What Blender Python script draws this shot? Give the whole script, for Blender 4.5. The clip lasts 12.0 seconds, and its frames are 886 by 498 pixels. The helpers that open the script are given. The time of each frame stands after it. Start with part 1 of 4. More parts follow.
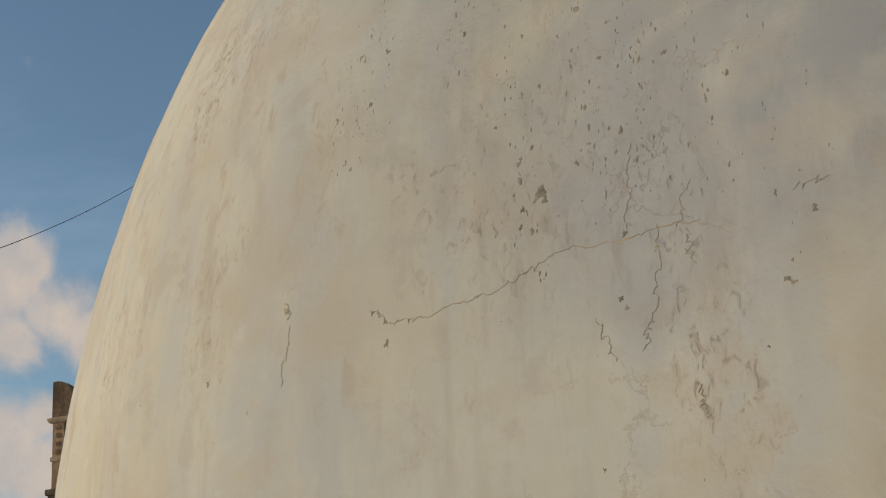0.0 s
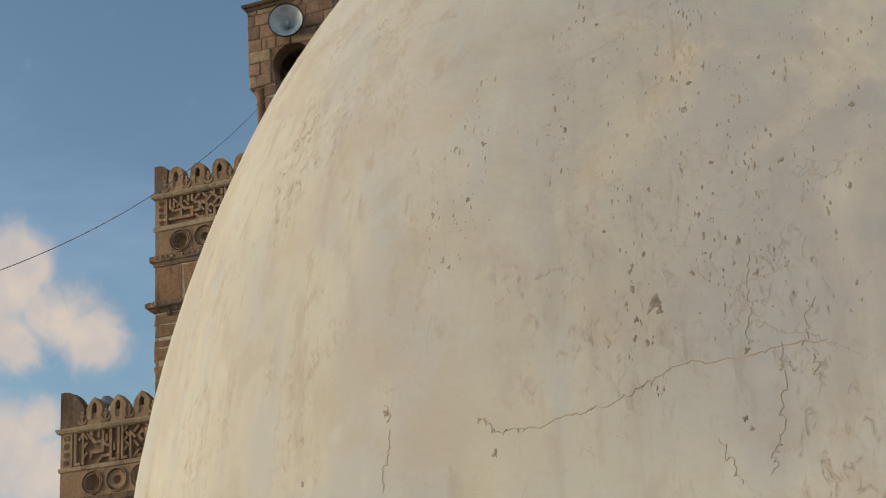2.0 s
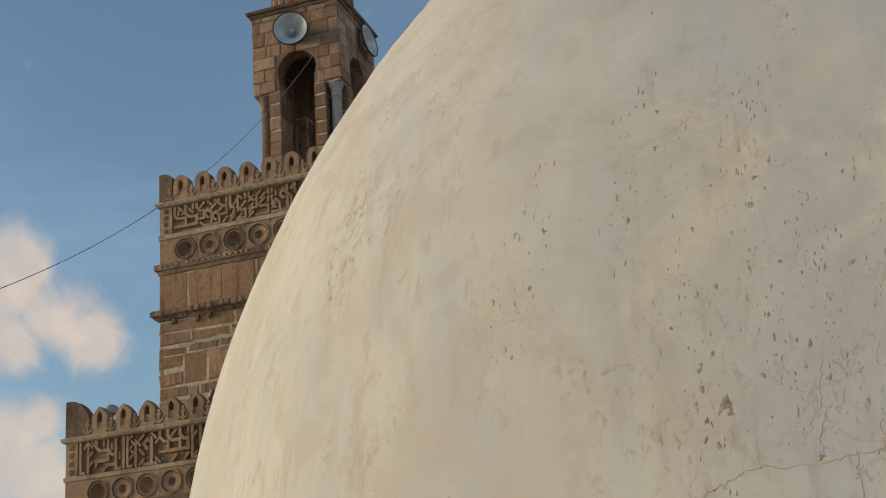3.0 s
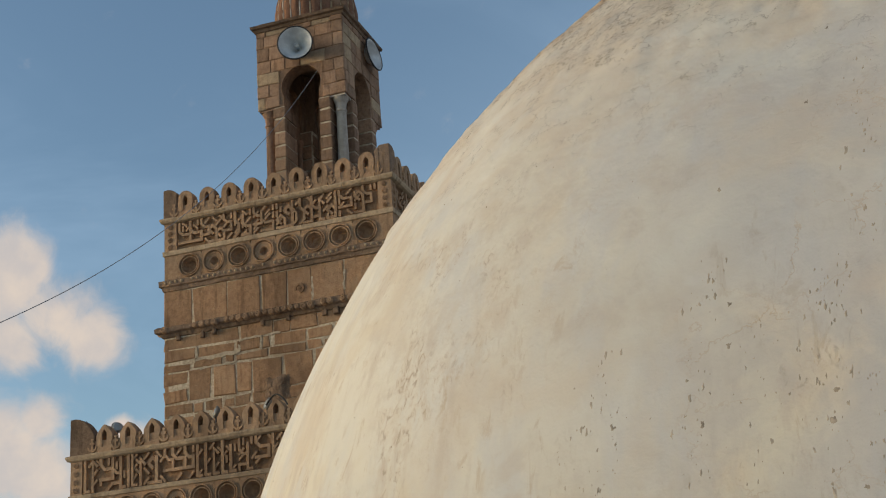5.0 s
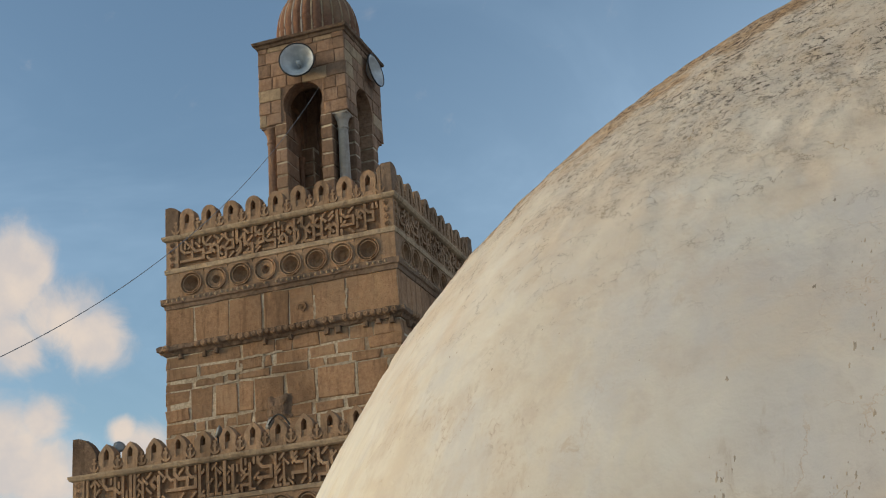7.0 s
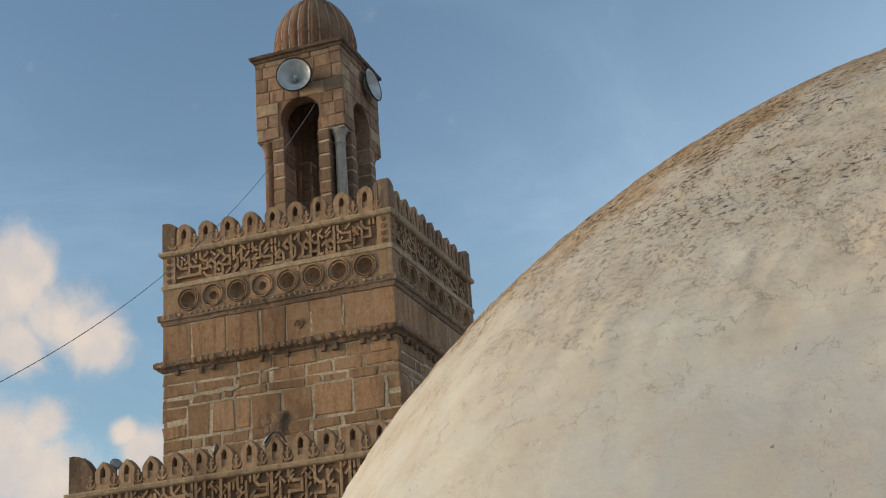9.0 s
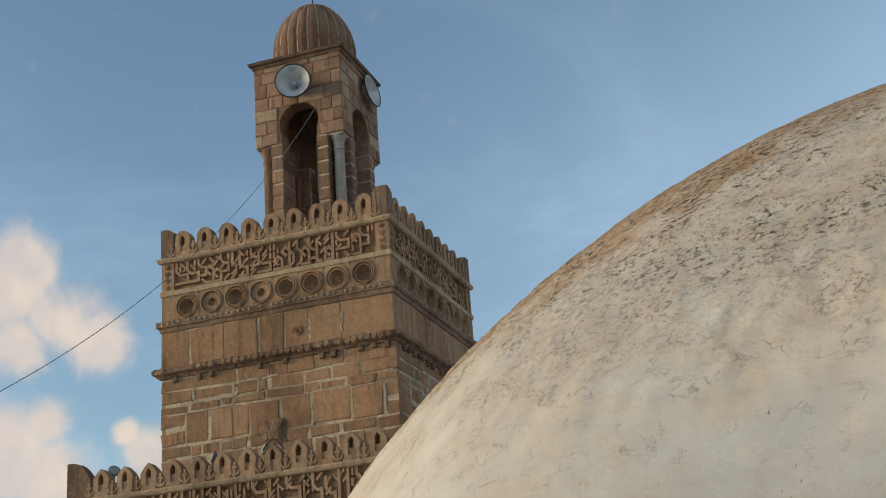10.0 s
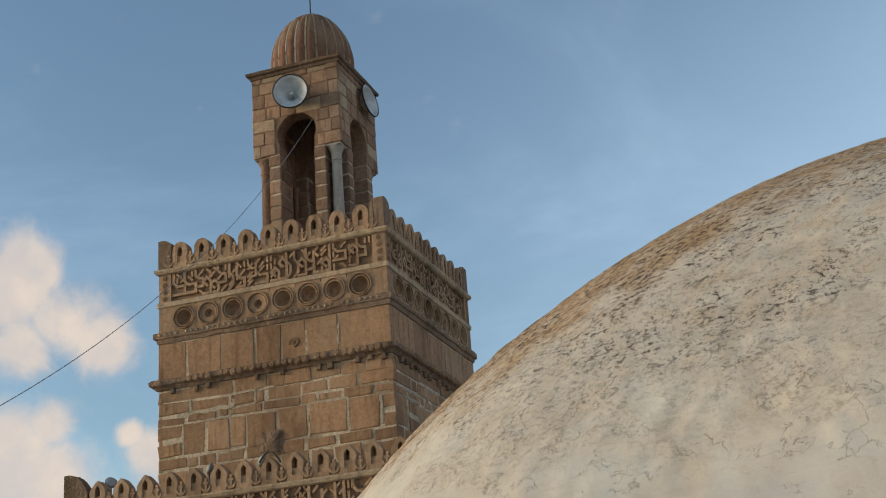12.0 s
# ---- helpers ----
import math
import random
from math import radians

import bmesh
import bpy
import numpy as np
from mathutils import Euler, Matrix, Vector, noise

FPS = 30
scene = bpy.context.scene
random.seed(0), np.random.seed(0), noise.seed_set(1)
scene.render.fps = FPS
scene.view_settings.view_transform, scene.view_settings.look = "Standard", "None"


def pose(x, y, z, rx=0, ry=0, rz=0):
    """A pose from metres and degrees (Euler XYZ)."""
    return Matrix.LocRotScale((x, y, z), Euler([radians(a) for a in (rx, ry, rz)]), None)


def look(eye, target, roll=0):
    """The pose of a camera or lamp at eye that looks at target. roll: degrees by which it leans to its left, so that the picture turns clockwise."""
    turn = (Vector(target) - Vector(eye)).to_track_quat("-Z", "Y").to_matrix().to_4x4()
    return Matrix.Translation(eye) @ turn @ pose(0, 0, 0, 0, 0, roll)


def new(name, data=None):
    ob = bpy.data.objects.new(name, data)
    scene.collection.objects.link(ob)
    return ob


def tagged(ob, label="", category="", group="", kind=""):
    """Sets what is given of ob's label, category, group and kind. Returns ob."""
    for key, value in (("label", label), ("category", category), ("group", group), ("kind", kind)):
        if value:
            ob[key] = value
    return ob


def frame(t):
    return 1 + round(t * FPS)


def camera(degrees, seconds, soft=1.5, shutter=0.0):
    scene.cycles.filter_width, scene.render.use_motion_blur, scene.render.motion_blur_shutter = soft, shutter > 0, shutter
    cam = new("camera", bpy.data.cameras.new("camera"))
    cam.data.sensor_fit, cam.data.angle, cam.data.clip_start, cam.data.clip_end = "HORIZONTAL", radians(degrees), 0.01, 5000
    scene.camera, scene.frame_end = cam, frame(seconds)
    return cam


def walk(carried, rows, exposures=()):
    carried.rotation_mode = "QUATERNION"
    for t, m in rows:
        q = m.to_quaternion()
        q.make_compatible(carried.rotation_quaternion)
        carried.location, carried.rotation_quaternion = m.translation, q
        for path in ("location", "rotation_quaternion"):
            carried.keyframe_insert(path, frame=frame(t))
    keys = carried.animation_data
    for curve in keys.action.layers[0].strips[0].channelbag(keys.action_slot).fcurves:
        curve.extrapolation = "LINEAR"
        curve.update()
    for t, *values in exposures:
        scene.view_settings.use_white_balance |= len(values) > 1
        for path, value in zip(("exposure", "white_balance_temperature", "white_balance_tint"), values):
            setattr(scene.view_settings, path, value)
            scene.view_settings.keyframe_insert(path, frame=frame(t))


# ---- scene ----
# The camera and its walk: seconds, place, yaw, pitch, lean
cam = camera(36.0, 12.0, soft=1.1)
PATH = [
    (0, 6.276, -16.418, 1.083, 18.02, 19.84, -4.34),
    (0.5, 6.256, -16.437, 1.102, 18.04, 19.86, -4.35),
    (1, 6.229, -16.452, 1.131, 18.00, 19.89, -4.36),
    (1.5, 6.199, -16.462, 1.170, 18.02, 19.92, -4.37),
    (2, 6.171, -16.471, 1.215, 17.99, 19.93, -4.37),
    (2.5, 6.143, -16.499, 1.265, 17.98, 19.95, -4.38),
    (3, 6.116, -16.530, 1.326, 17.96, 19.96, -4.39),
    (5, 6.066, -16.580, 1.584, 17.95, 19.93, -4.37),
    (5.5, 6.067, -16.593, 1.643, 17.99, 19.95, -4.38),
    (6, 6.073, -16.597, 1.705, 17.97, 19.96, -4.42),
    (6.5, 6.083, -16.625, 1.759, 17.97, 19.97, -4.43),
    (7, 6.102, -16.646, 1.825, 18.02, 19.96, -4.42),
    (9, 6.194, -16.656, 2.030, 18.10, 20.02, -4.44),
    (9.5, 6.222, -16.654, 2.076, 18.15, 20.04, -4.40),
    (10, 6.248, -16.652, 2.116, 18.18, 20.05, -4.39),
    (10.5, 6.278, -16.655, 2.154, 18.25, 20.08, -4.36),
    (11, 6.306, -16.657, 2.187, 18.25, 20.09, -4.36),
    (11.5, 6.331, -16.655, 2.214, 18.27, 20.10, -4.38),
    (12, 6.359, -16.653, 2.242, 18.34, 20.13, -4.33),
]
walk(cam, [(t, pose(x, y, z, 90 + pitch, 0, yaw) @ pose(0, 0, 0, 0, 0, lean)) for t, x, y, z, yaw, pitch, lean in PATH],
     exposures=[(0.0, -0.06), (0.6, 0.12), (3.0, 0.14), (7.0, 0.30), (12.0, 0.34)])

# ---- light ----
SUN_ELEVATION, SUN_AZIMUTH = 10.5, 252.0  # degrees; azimuth clockwise from +y
SUN_STRENGTH, SUN_SIZE, SKY_STRENGTH = 1.85, 20.0, 0.146


def link(tree, a, out, b, inp):
    tree.links.new(a.outputs[out], b.inputs[inp])


def node(tree, kind, **values):
    n = tree.nodes.new(kind)
    for key, value in values.items():
        if key in n.inputs:
            n.inputs[key].default_value = value
    return n


def math_node(tree, op, a, b=None, clamp=False):
    n = tree.nodes.new("ShaderNodeMath")
    n.operation, n.use_clamp = op, clamp
    for i, v in enumerate((a, b)):
        if v is None:
            continue
        if isinstance(v, (int, float)):
            n.inputs[i].default_value = v
        else:
            tree.links.new(v, n.inputs[i])
    return n.outputs[0]


def ramp(tree, fac, lo, hi, a=0.0, b=1.0):
    n = tree.nodes.new("ShaderNodeMapRange")
    n.interpolation_type = "SMOOTHSTEP"
    for key, v in (("From Min", lo), ("From Max", hi), ("To Min", a), ("To Max", b)):
        n.inputs[key].default_value = v
    tree.links.new(fac, n.inputs["Value"])
    return n.outputs["Result"]


def mix(tree, fac, a, b, mode="MIX"):
    n = tree.nodes.new("ShaderNodeMix")
    n.data_type, n.blend_type = "RGBA", mode
    for i, v in ((0, fac), (6, a), (7, b)):
        if isinstance(v, (int, float)):
            n.inputs[i].default_value = v
        elif isinstance(v, tuple):
            n.inputs[i].default_value = (*v, 1)
        else:
            tree.links.new(v, n.inputs[i])
    return n.outputs[2]


def noise_tex(tree, vec, scale, detail=5.0, rough=0.55, distort=0.0, stretch=None):
    if stretch:
        m = tree.nodes.new("ShaderNodeMapping")
        m.inputs["Scale"].default_value = stretch
        tree.links.new(vec, m.inputs["Vector"])
        vec = m.outputs[0]
    n = node(tree, "ShaderNodeTexNoise", Scale=scale, Detail=detail, Roughness=rough, Distortion=distort)
    tree.links.new(vec, n.inputs["Vector"])
    return n.outputs["Fac"]


def build_world():
    world = bpy.data.worlds.new("sky")
    scene.world = world
    world.use_nodes = True
    t = world.node_tree
    t.nodes.clear()
    sky = t.nodes.new("ShaderNodeTexSky")
    sky.sky_type, sky.sun_disc = "NISHITA", False
    sky.sun_elevation, sky.sun_rotation = radians(SUN_ELEVATION), radians(SUN_AZIMUTH)
    sky.air_density, sky.dust_density, sky.ozone_density = 1.0, 0.9, 1.4
    where = t.nodes.new("ShaderNodeTexCoord").outputs["Generated"]
    # cumulus banks low over the far side and out of view, broken up by noise
    banks = None
    for place, size, strength in CLOUD_BANKS:
        d = t.nodes.new("ShaderNodeVectorMath")
        d.operation = "DISTANCE"
        t.links.new(where, d.inputs[0])
        d.inputs[1].default_value = Vector(place).normalized()
        b = ramp(t, d.outputs["Value"], 0.0, size, strength, 0.0)
        banks = b if banks is None else math_node(t, "MAXIMUM", banks, b)
    puffs = noise_tex(t, where, 24.0, 8.0, 0.62, 0.5)
    field = math_node(t, "ADD", banks, math_node(t, "MULTIPLY", math_node(t, "SUBTRACT", puffs, 0.5), 1.25))
    cover = ramp(t, field, 0.15, 0.85)
    veil = ramp(t, noise_tex(t, where, 3.2, 5.0, 0.6, 0.6, (1, 1, 2.2)), 0.40, 0.85, 0.0, 0.30)
    haze = t.nodes.new("ShaderNodeVectorMath")
    haze.operation = "DISTANCE"
    t.links.new(where, haze.inputs[0])
    haze.inputs[1].default_value = Vector(HAZE_BANK).normalized()
    veil = math_node(t, "ADD", veil, ramp(t, haze.outputs["Value"], 0.10, 0.95, 0.75, 0.0), True)
    # unseen bright haze in the east, added to fill the minaret's right face
    east = t.nodes.new("ShaderNodeVectorMath")
    east.operation = "DISTANCE"
    t.links.new(where, east.inputs[0])
    east.inputs[1].default_value = Vector(EAST_FILL_HAZE).normalized()
    veil = math_node(t, "ADD", veil, ramp(t, east.outputs["Value"], 0.30, 1.35, 0.9, 0.0), True)
    up = t.nodes.new("ShaderNodeSeparateXYZ")
    t.links.new(where, up.inputs[0])
    veil = math_node(t, "MULTIPLY", veil, ramp(t, up.outputs["Z"], 0.28, 0.60, 1.0, 0.2))
    shade = ramp(t, noise_tex(t, where, 30.0, 4.0), 0.3, 0.7)
    puff_colour = mix(t, shade, CLOUD_DARK, CLOUD_LIGHT)
    clear = mix(t, 1.0, sky.outputs[0], SKY_TINT, "MULTIPLY")
    hazed = mix(t, veil, clear, VEIL_COLOUR)
    colour = mix(t, math_node(t, "MULTIPLY", cover, 0.93), hazed, puff_colour)
    bg = node(t, "ShaderNodeBackground", Strength=SKY_STRENGTH)
    t.links.new(colour, bg.inputs["Color"])
    out = t.nodes.new("ShaderNodeOutputWorld")
    t.links.new(bg.outputs[0], out.inputs["Surface"])


SKY_TINT = (0.91, 0.975, 1.0)
VEIL_COLOUR = (3.15, 4.25, 5.45)
HAZE_BANK = (0.42, 0.86, 0.28)
EAST_FILL_HAZE = (0.95, -0.15, 0.22)
CLOUD_LIGHT, CLOUD_DARK = (4.45, 3.75, 3.15), (3.55, 3.2, 3.0)
CLOUD_BANKS = [((-0.567, 0.757, 0.325), 0.070, 0.95), ((-0.546, 0.781, 0.303), 0.056, 0.95), ((-0.525, 0.801, 0.288), 0.042, 0.95),
               ((-0.569, 0.771, 0.284), 0.049, 0.95), ((-0.551, 0.765, 0.333), 0.032, 0.95), ((-0.586, 0.782, 0.212), 0.077, 0.95),
               ((-0.562, 0.793, 0.233), 0.035, 0.95), ((-0.566, 0.801, 0.197), 0.056, 0.95), ((-0.507, 0.836, 0.211), 0.035, 0.95),
               ((-0.517, 0.826, 0.225), 0.020, 0.95),
               ((-0.66, 0.71, 0.25), 0.16, 0.9), ((-0.60, 0.79, 0.12), 0.16, 0.9),
               # the wide (0.97, 0.0, 0.24) bank is unseen, added as fill from the east
               ((0.5, 0.85, 0.12), 0.2, 0.8), ((0.97, 0.0, 0.24), 0.65, 1.0), ((-0.9, -0.2, 0.25), 0.25, 0.8), ((0.3, -0.9, 0.2), 0.25, 0.8)]
build_world()
lamp = bpy.data.lights.new("sun", "SUN")
lamp.energy, lamp.angle, lamp.color = SUN_STRENGTH, radians(SUN_SIZE), (1.0, 0.85, 0.62)
a, e = radians(SUN_AZIMUTH), radians(SUN_ELEVATION)
toward = Vector((math.sin(a) * math.cos(e), math.cos(a) * math.cos(e), math.sin(e)))
new("sun", lamp).matrix_basis = look(toward * 50, (0, 0, 0))


# ---- materials ----
def material(name, rough=0.85, metal=0.0, spec=0.3):
    m = bpy.data.materials.new(name)
    m.use_nodes = True
    t = m.node_tree
    p = t.nodes["Principled BSDF"]
    p.inputs["Roughness"].default_value = rough
    p.inputs["Metallic"].default_value = metal
    p.inputs["Specular IOR Level"].default_value = spec
    return m, t, p, t.nodes.new("ShaderNodeTexCoord").outputs["Object"]


def bump(t, p, height, strength, distance):
    b = node(t, "ShaderNodeBump", Strength=strength, Distance=distance)
    t.links.new(height, b.inputs["Height"])
    t.links.new(b.outputs[0], p.inputs["Normal"])


def stone(name, light, dark, stain, vary=0.35, relief=0.55):
    m, t, p, co = material(name, 0.92, spec=0.15)
    info = t.nodes.new("ShaderNodeObjectInfo")
    shift = t.nodes.new("ShaderNodeVectorMath")
    shift.operation = "ADD"
    t.links.new(co, shift.inputs[0])
    t.links.new(info.outputs["Random"], shift.inputs[1])
    v = shift.outputs[0]
    big = noise_tex(t, v, 1.7, 4.0, 0.6)
    fine = noise_tex(t, v, 16.0, 8.0, 0.68)
    streak = noise_tex(t, v, 3.0, 5.0, 0.6, 0.2, (3.0, 3.0, 0.35))
    pits = node(t, "ShaderNodeTexVoronoi", Scale=34.0)
    t.links.new(v, pits.inputs["Vector"])
    c = mix(t, ramp(t, fine, 0.26, 0.70, 0.2, 0.9), dark, light)
    hollow = ramp(t, noise_tex(t, v, 38.0, 4.0, 0.6, 0.6), 0.63, 0.70)
    chip = ramp(t, noise_tex(t, v, 21.0, 5.0, 0.65, 0.8, (1.0, 1.0, 1.5)), 0.62, 0.70)
    c = mix(t, math_node(t, "MULTIPLY", hollow, 0.28), c, tuple(q * 0.45 for q in dark))
    c = mix(t, math_node(t, "MULTIPLY", chip, 0.5), c, (0.50, 0.39, 0.27))
    c = mix(t, ramp(t, big, 0.42, 0.70, 0.0, 0.55), c, stain)
    c = mix(t, ramp(t, streak, 0.50, 0.74, 0.0, 0.6), c, tuple(q * 0.42 for q in dark))
    place = t.nodes.new("ShaderNodeNewGeometry").outputs["Position"]
    wash = noise_tex(t, place, 0.9, 6.0, 0.65, 0.3, (1.0, 1.0, 0.6))
    c = mix(t, ramp(t, wash, 0.47, 0.67, 0.0, 0.60), c, tuple(q * 0.62 for q in dark))
    c = mix(t, ramp(t, wash, 0.32, 0.46, 0.35, 0.0), c, (0.37, 0.26, 0.15))
    tone = t.nodes.new("ShaderNodeHueSaturation")
    t.links.new(c, tone.inputs["Color"])
    t.links.new(ramp(t, info.outputs["Random"], 0.0, 1.0, 1 - vary, 1 + vary), tone.inputs["Value"])
    t.links.new(tone.outputs[0], p.inputs["Base Color"])
    h = math_node(t, "SUBTRACT", fine, math_node(t, "MULTIPLY", hollow, 0.8))
    h = math_node(t, "ADD", h, math_node(t, "MULTIPLY", ramp(t, pits.outputs["Distance"], 0.05, 0.4), 0.35))
    h = math_node(t, "ADD", h, math_node(t, "MULTIPLY", noise_tex(t, v, 5.5, 3.0, 0.5), 1.6))
    bump(t, p, h, relief, 0.03)
    return m


def mortar_material():
    m, t, p, co = material("lime_mortar", 0.95, spec=0.1)
    fine = noise_tex(t, co, 24.0, 7.0, 0.65)
    big = noise_tex(t, co, 2.1, 4.0, 0.6)
    c = mix(t, ramp(t, fine, 0.3, 0.7), (0.38, 0.29, 0.20), (0.64, 0.53, 0.385))
    c = mix(t, ramp(t, big, 0.45, 0.60, 0.0, 0.65), c, (0.21, 0.145, 0.09))
    t.links.new(c, p.inputs["Base Color"])
    bump(t, p, fine, 0.6, 0.02)
    return m


def limewash_material():
    m, t, p, co = material("limewashed_plaster", 0.9, spec=0.15)
    sep = t.nodes.new("ShaderNodeSeparateXYZ")
    t.links.new(co, sep.inputs[0])
    z = sep.outputs["Z"]
    big = noise_tex(t, co, 2.2, 4.0, 0.55, 0.2)
    mid = noise_tex(t, co, 7.5, 6.0, 0.6, 0.3)
    mid2 = noise_tex(t, co, 13.0, 5.0, 0.6, 0.2)
    fine = noise_tex(t, co, 120.0, 6.0, 0.7)
    streak = noise_tex(t, co, 9.0, 5.0, 0.6, 0.15, (1.0, 1.0, 0.22))
    column = noise_tex(t, co, 5.5, 4.0, 0.6, 0.1, (1.0, 1.0, 0.15))
    drip = noise_tex(t, co, 26.0, 5.0, 0.62, 0.1, (1.0, 1.0, 0.16))
    fleck = noise_tex(t, co, 78.0, 4.0, 0.6, 0.9, (1.0, 1.0, 0.55))
    spread = noise_tex(t, co, 4.5, 4.0, 0.6)
    c = mix(t, ramp(t, big, 0.35, 0.65), (0.585, 0.53, 0.425), (0.615, 0.575, 0.495))
    c = mix(t, ramp(t, streak, 0.44, 0.64, 0.0, 0.75), c, (0.52, 0.505, 0.48))     # worn grey-white runs
    c = mix(t, ramp(t, mid, 0.48, 0.68, 0.0, 0.55), c, (0.564, 0.476, 0.354))        # ochre bloom
    c = mix(t, ramp(t, mid2, 0.55, 0.72, 0.0, 0.45), c, (0.65, 0.625, 0.565))        # fresh lime showing through
    c = mix(t, math_node(t, "MULTIPLY", ramp(t, drip, 0.48, 0.68, 0.0, 0.65), ramp(t, column, 0.42, 0.62)), c, (0.471, 0.400, 0.329))  # rain runs
    c = mix(t, ramp(t, mid2, 0.32, 0.47, 0.55, 0.0), c, (0.500, 0.435, 0.360))      # worn thin
    rust = math_node(t, "MULTIPLY", ramp(t, noise_tex(t, co, 34.0, 6.0, 0.68, 0.5, (1.0, 1.0, 0.30)), 0.54, 0.66), ramp(t, noise_tex(t, co, 6.5, 3.0, 0.55, 0.0, (1.0, 1.0, 0.12)), 0.50, 0.62))
    c = mix(t, math_node(t, "MULTIPLY", rust, 0.55), c, (0.43, 0.325, 0.215))     # brown rain smudges
    # flaked specks, gathered in upright runs
    gather = math_node(t, "MULTIPLY", ramp(t, math_node(t, "ADD", column, math_node(t, "MULTIPLY", spread, 0.7)), 0.86, 1.06), ramp(t, z, 2.15, 2.6, 1.0, 0.25))
    flakes = math_node(t, "MULTIPLY", ramp(t, fleck, 0.56, 0.70), gather)
    halo = math_node(t, "MULTIPLY", ramp(t, fleck, 0.46, 0.62, 0.0, 0.6), gather)
    c = mix(t, halo, c, (0.517, 0.418, 0.317))
    c = mix(t, math_node(t, "MULTIPLY", flakes, 0.45), c, (0.17, 0.13, 0.10))
    # blotchy grey-mauve tone, stronger towards +x, from mid height to below the crown
    mauve_blotch = math_node(t, "MULTIPLY", ramp(t, math_node(t, "ADD", sep.outputs["X"], math_node(t, "MULTIPLY", mid, 0.5)), -1.0, 0.15), ramp(t, noise_tex(t, co, 4.2, 6.0, 0.65, 0.5), 0.27, 0.52))
    mauve_blotch = math_node(t, "MULTIPLY", mauve_blotch, ramp(t, math_node(t, "ADD", z, math_node(t, "MULTIPLY", big, 0.6)), 1.75, 2.0))
    mauve_blotch = math_node(t, "MULTIPLY", mauve_blotch, ramp(t, z, 2.4, 2.75, 0.85, 0.0))
    c = mix(t, mauve_blotch, c, (0.36, 0.352, 0.36))
    # hairline rusty crazing
    warp = t.nodes.new("ShaderNodeVectorMath")
    warp.operation = "ADD"
    wob = node(t, "ShaderNodeTexNoise", Scale=14.0, Detail=5.0, Roughness=0.65)
    t.links.new(co, wob.inputs["Vector"])
    scale = t.nodes.new("ShaderNodeVectorMath")
    scale.operation = "SCALE"
    scale.inputs["Scale"].default_value = 0.13
    t.links.new(wob.outputs["Color"], scale.inputs[0])
    t.links.new(co, warp.inputs[0])
    t.links.new(scale.outputs[0], warp.inputs[1])
    edge = node(t, "ShaderNodeTexVoronoi", Scale=7.5)
    edge.feature = "DISTANCE_TO_EDGE"
    t.links.new(warp.outputs[0], edge.inputs["Vector"])
    south = ramp(t, sep.outputs["X"], -1.15, -0.55)
    craze = math_node(t, "MULTIPLY", math_node(t, "MULTIPLY", ramp(t, edge.outputs["Distance"], 0.004, 0.018, 1.0, 0.0), south), ramp(t, noise_tex(t, co, 5.0, 4.0, 0.6), 0.47, 0.60))
    c = mix(t, math_node(t, "MULTIPLY", craze, 0.38), c, (0.40, 0.28, 0.175))
    # weathered crust of the crown: pits, short cracks and ochre, with a ragged lower border
    level = math_node(t, "ADD", z, math_node(t, "MULTIPLY", math_node(t, "SUBTRACT", mid, 0.5), 0.55))
    crown = ramp(t, level, CRUST_Z - 0.26, CRUST_Z + 0.12)
    skirt = ramp(t, level, CRUST_Z - 0.60, CRUST_Z - 0.02, 0.0, 0.9)
    edge2 = node(t, "ShaderNodeTexVoronoi", Scale=23.0)
    edge2.feature = "DISTANCE_TO_EDGE"
    t.links.new(warp.outputs[0], edge2.inputs["Vector"])
    broken = ramp(t, noise_tex(t, co, 17.0, 3.0, 0.55), 0.52, 0.57)
    nick = math_node(t, "MULTIPLY", ramp(t, edge2.outputs["Distance"], 0.006, 0.030, 1.0, 0.0), broken)
    pit = noise_tex(t, co, 62.0, 7.0, 0.78, 0.25, (1.0, 1.0, 1.6))
    patch = noise_tex(t, co, 6.5, 5.0, 0.65, 0.3)
    holes = math_node(t, "MULTIPLY", ramp(t, pit, 0.535, 0.575), ramp(t, pit, 0.53, 0.60, 0.6, 1.0))
    grit = ramp(t, noise_tex(t, co, 150.0, 4.0, 0.7, 0.2), 0.56, 0.64, 0.0, 0.8)
    holes = math_node(t, "MAXIMUM", holes, grit)
    holes = math_node(t, "MULTIPLY", holes, math_node(t, "MULTIPLY", crown, ramp(t, patch, 0.38, 0.54, 0.3, 1.0)))
    tan = mix(t, ramp(t, mid2, 0.35, 0.65), (0.57, 0.485, 0.385), (0.65, 0.58, 0.485))
    tan = mix(t, ramp(t, noise_tex(t, co, 19.0, 5.0, 0.6), 0.46, 0.68, 0.0, 0.65), tan, (0.56, 0.42, 0.27))
    c = mix(t, math_node(t, "MULTIPLY", skirt, 0.75), c, mix(t, ramp(t, mid, 0.35, 0.62), (0.61, 0.55, 0.46), (0.56, 0.46, 0.36)))
    blot = noise_tex(t, co, 3.4, 6.0, 0.62, 0.4)
    c = mix(t, ramp(t, blot, 0.50, 0.68, 0.0, 0.55), c, (0.545, 0.468, 0.375))        # rosy old coats
    c = mix(t, ramp(t, blot, 0.30, 0.46, 0.45, 0.0), c, (0.540, 0.534, 0.488))        # grey-green damp coats
    c = mix(t, math_node(t, "MULTIPLY", crown, 0.7), c, tan)
    weather = math_node(t, "SUBTRACT", level, math_node(t, "MULTIPLY", math_node(t, "ADD", sep.outputs["X"], 0.5), 0.45))
    lichen = ramp(t, weather, CRUST_Z + 0.17, CRUST_Z + 0.36)
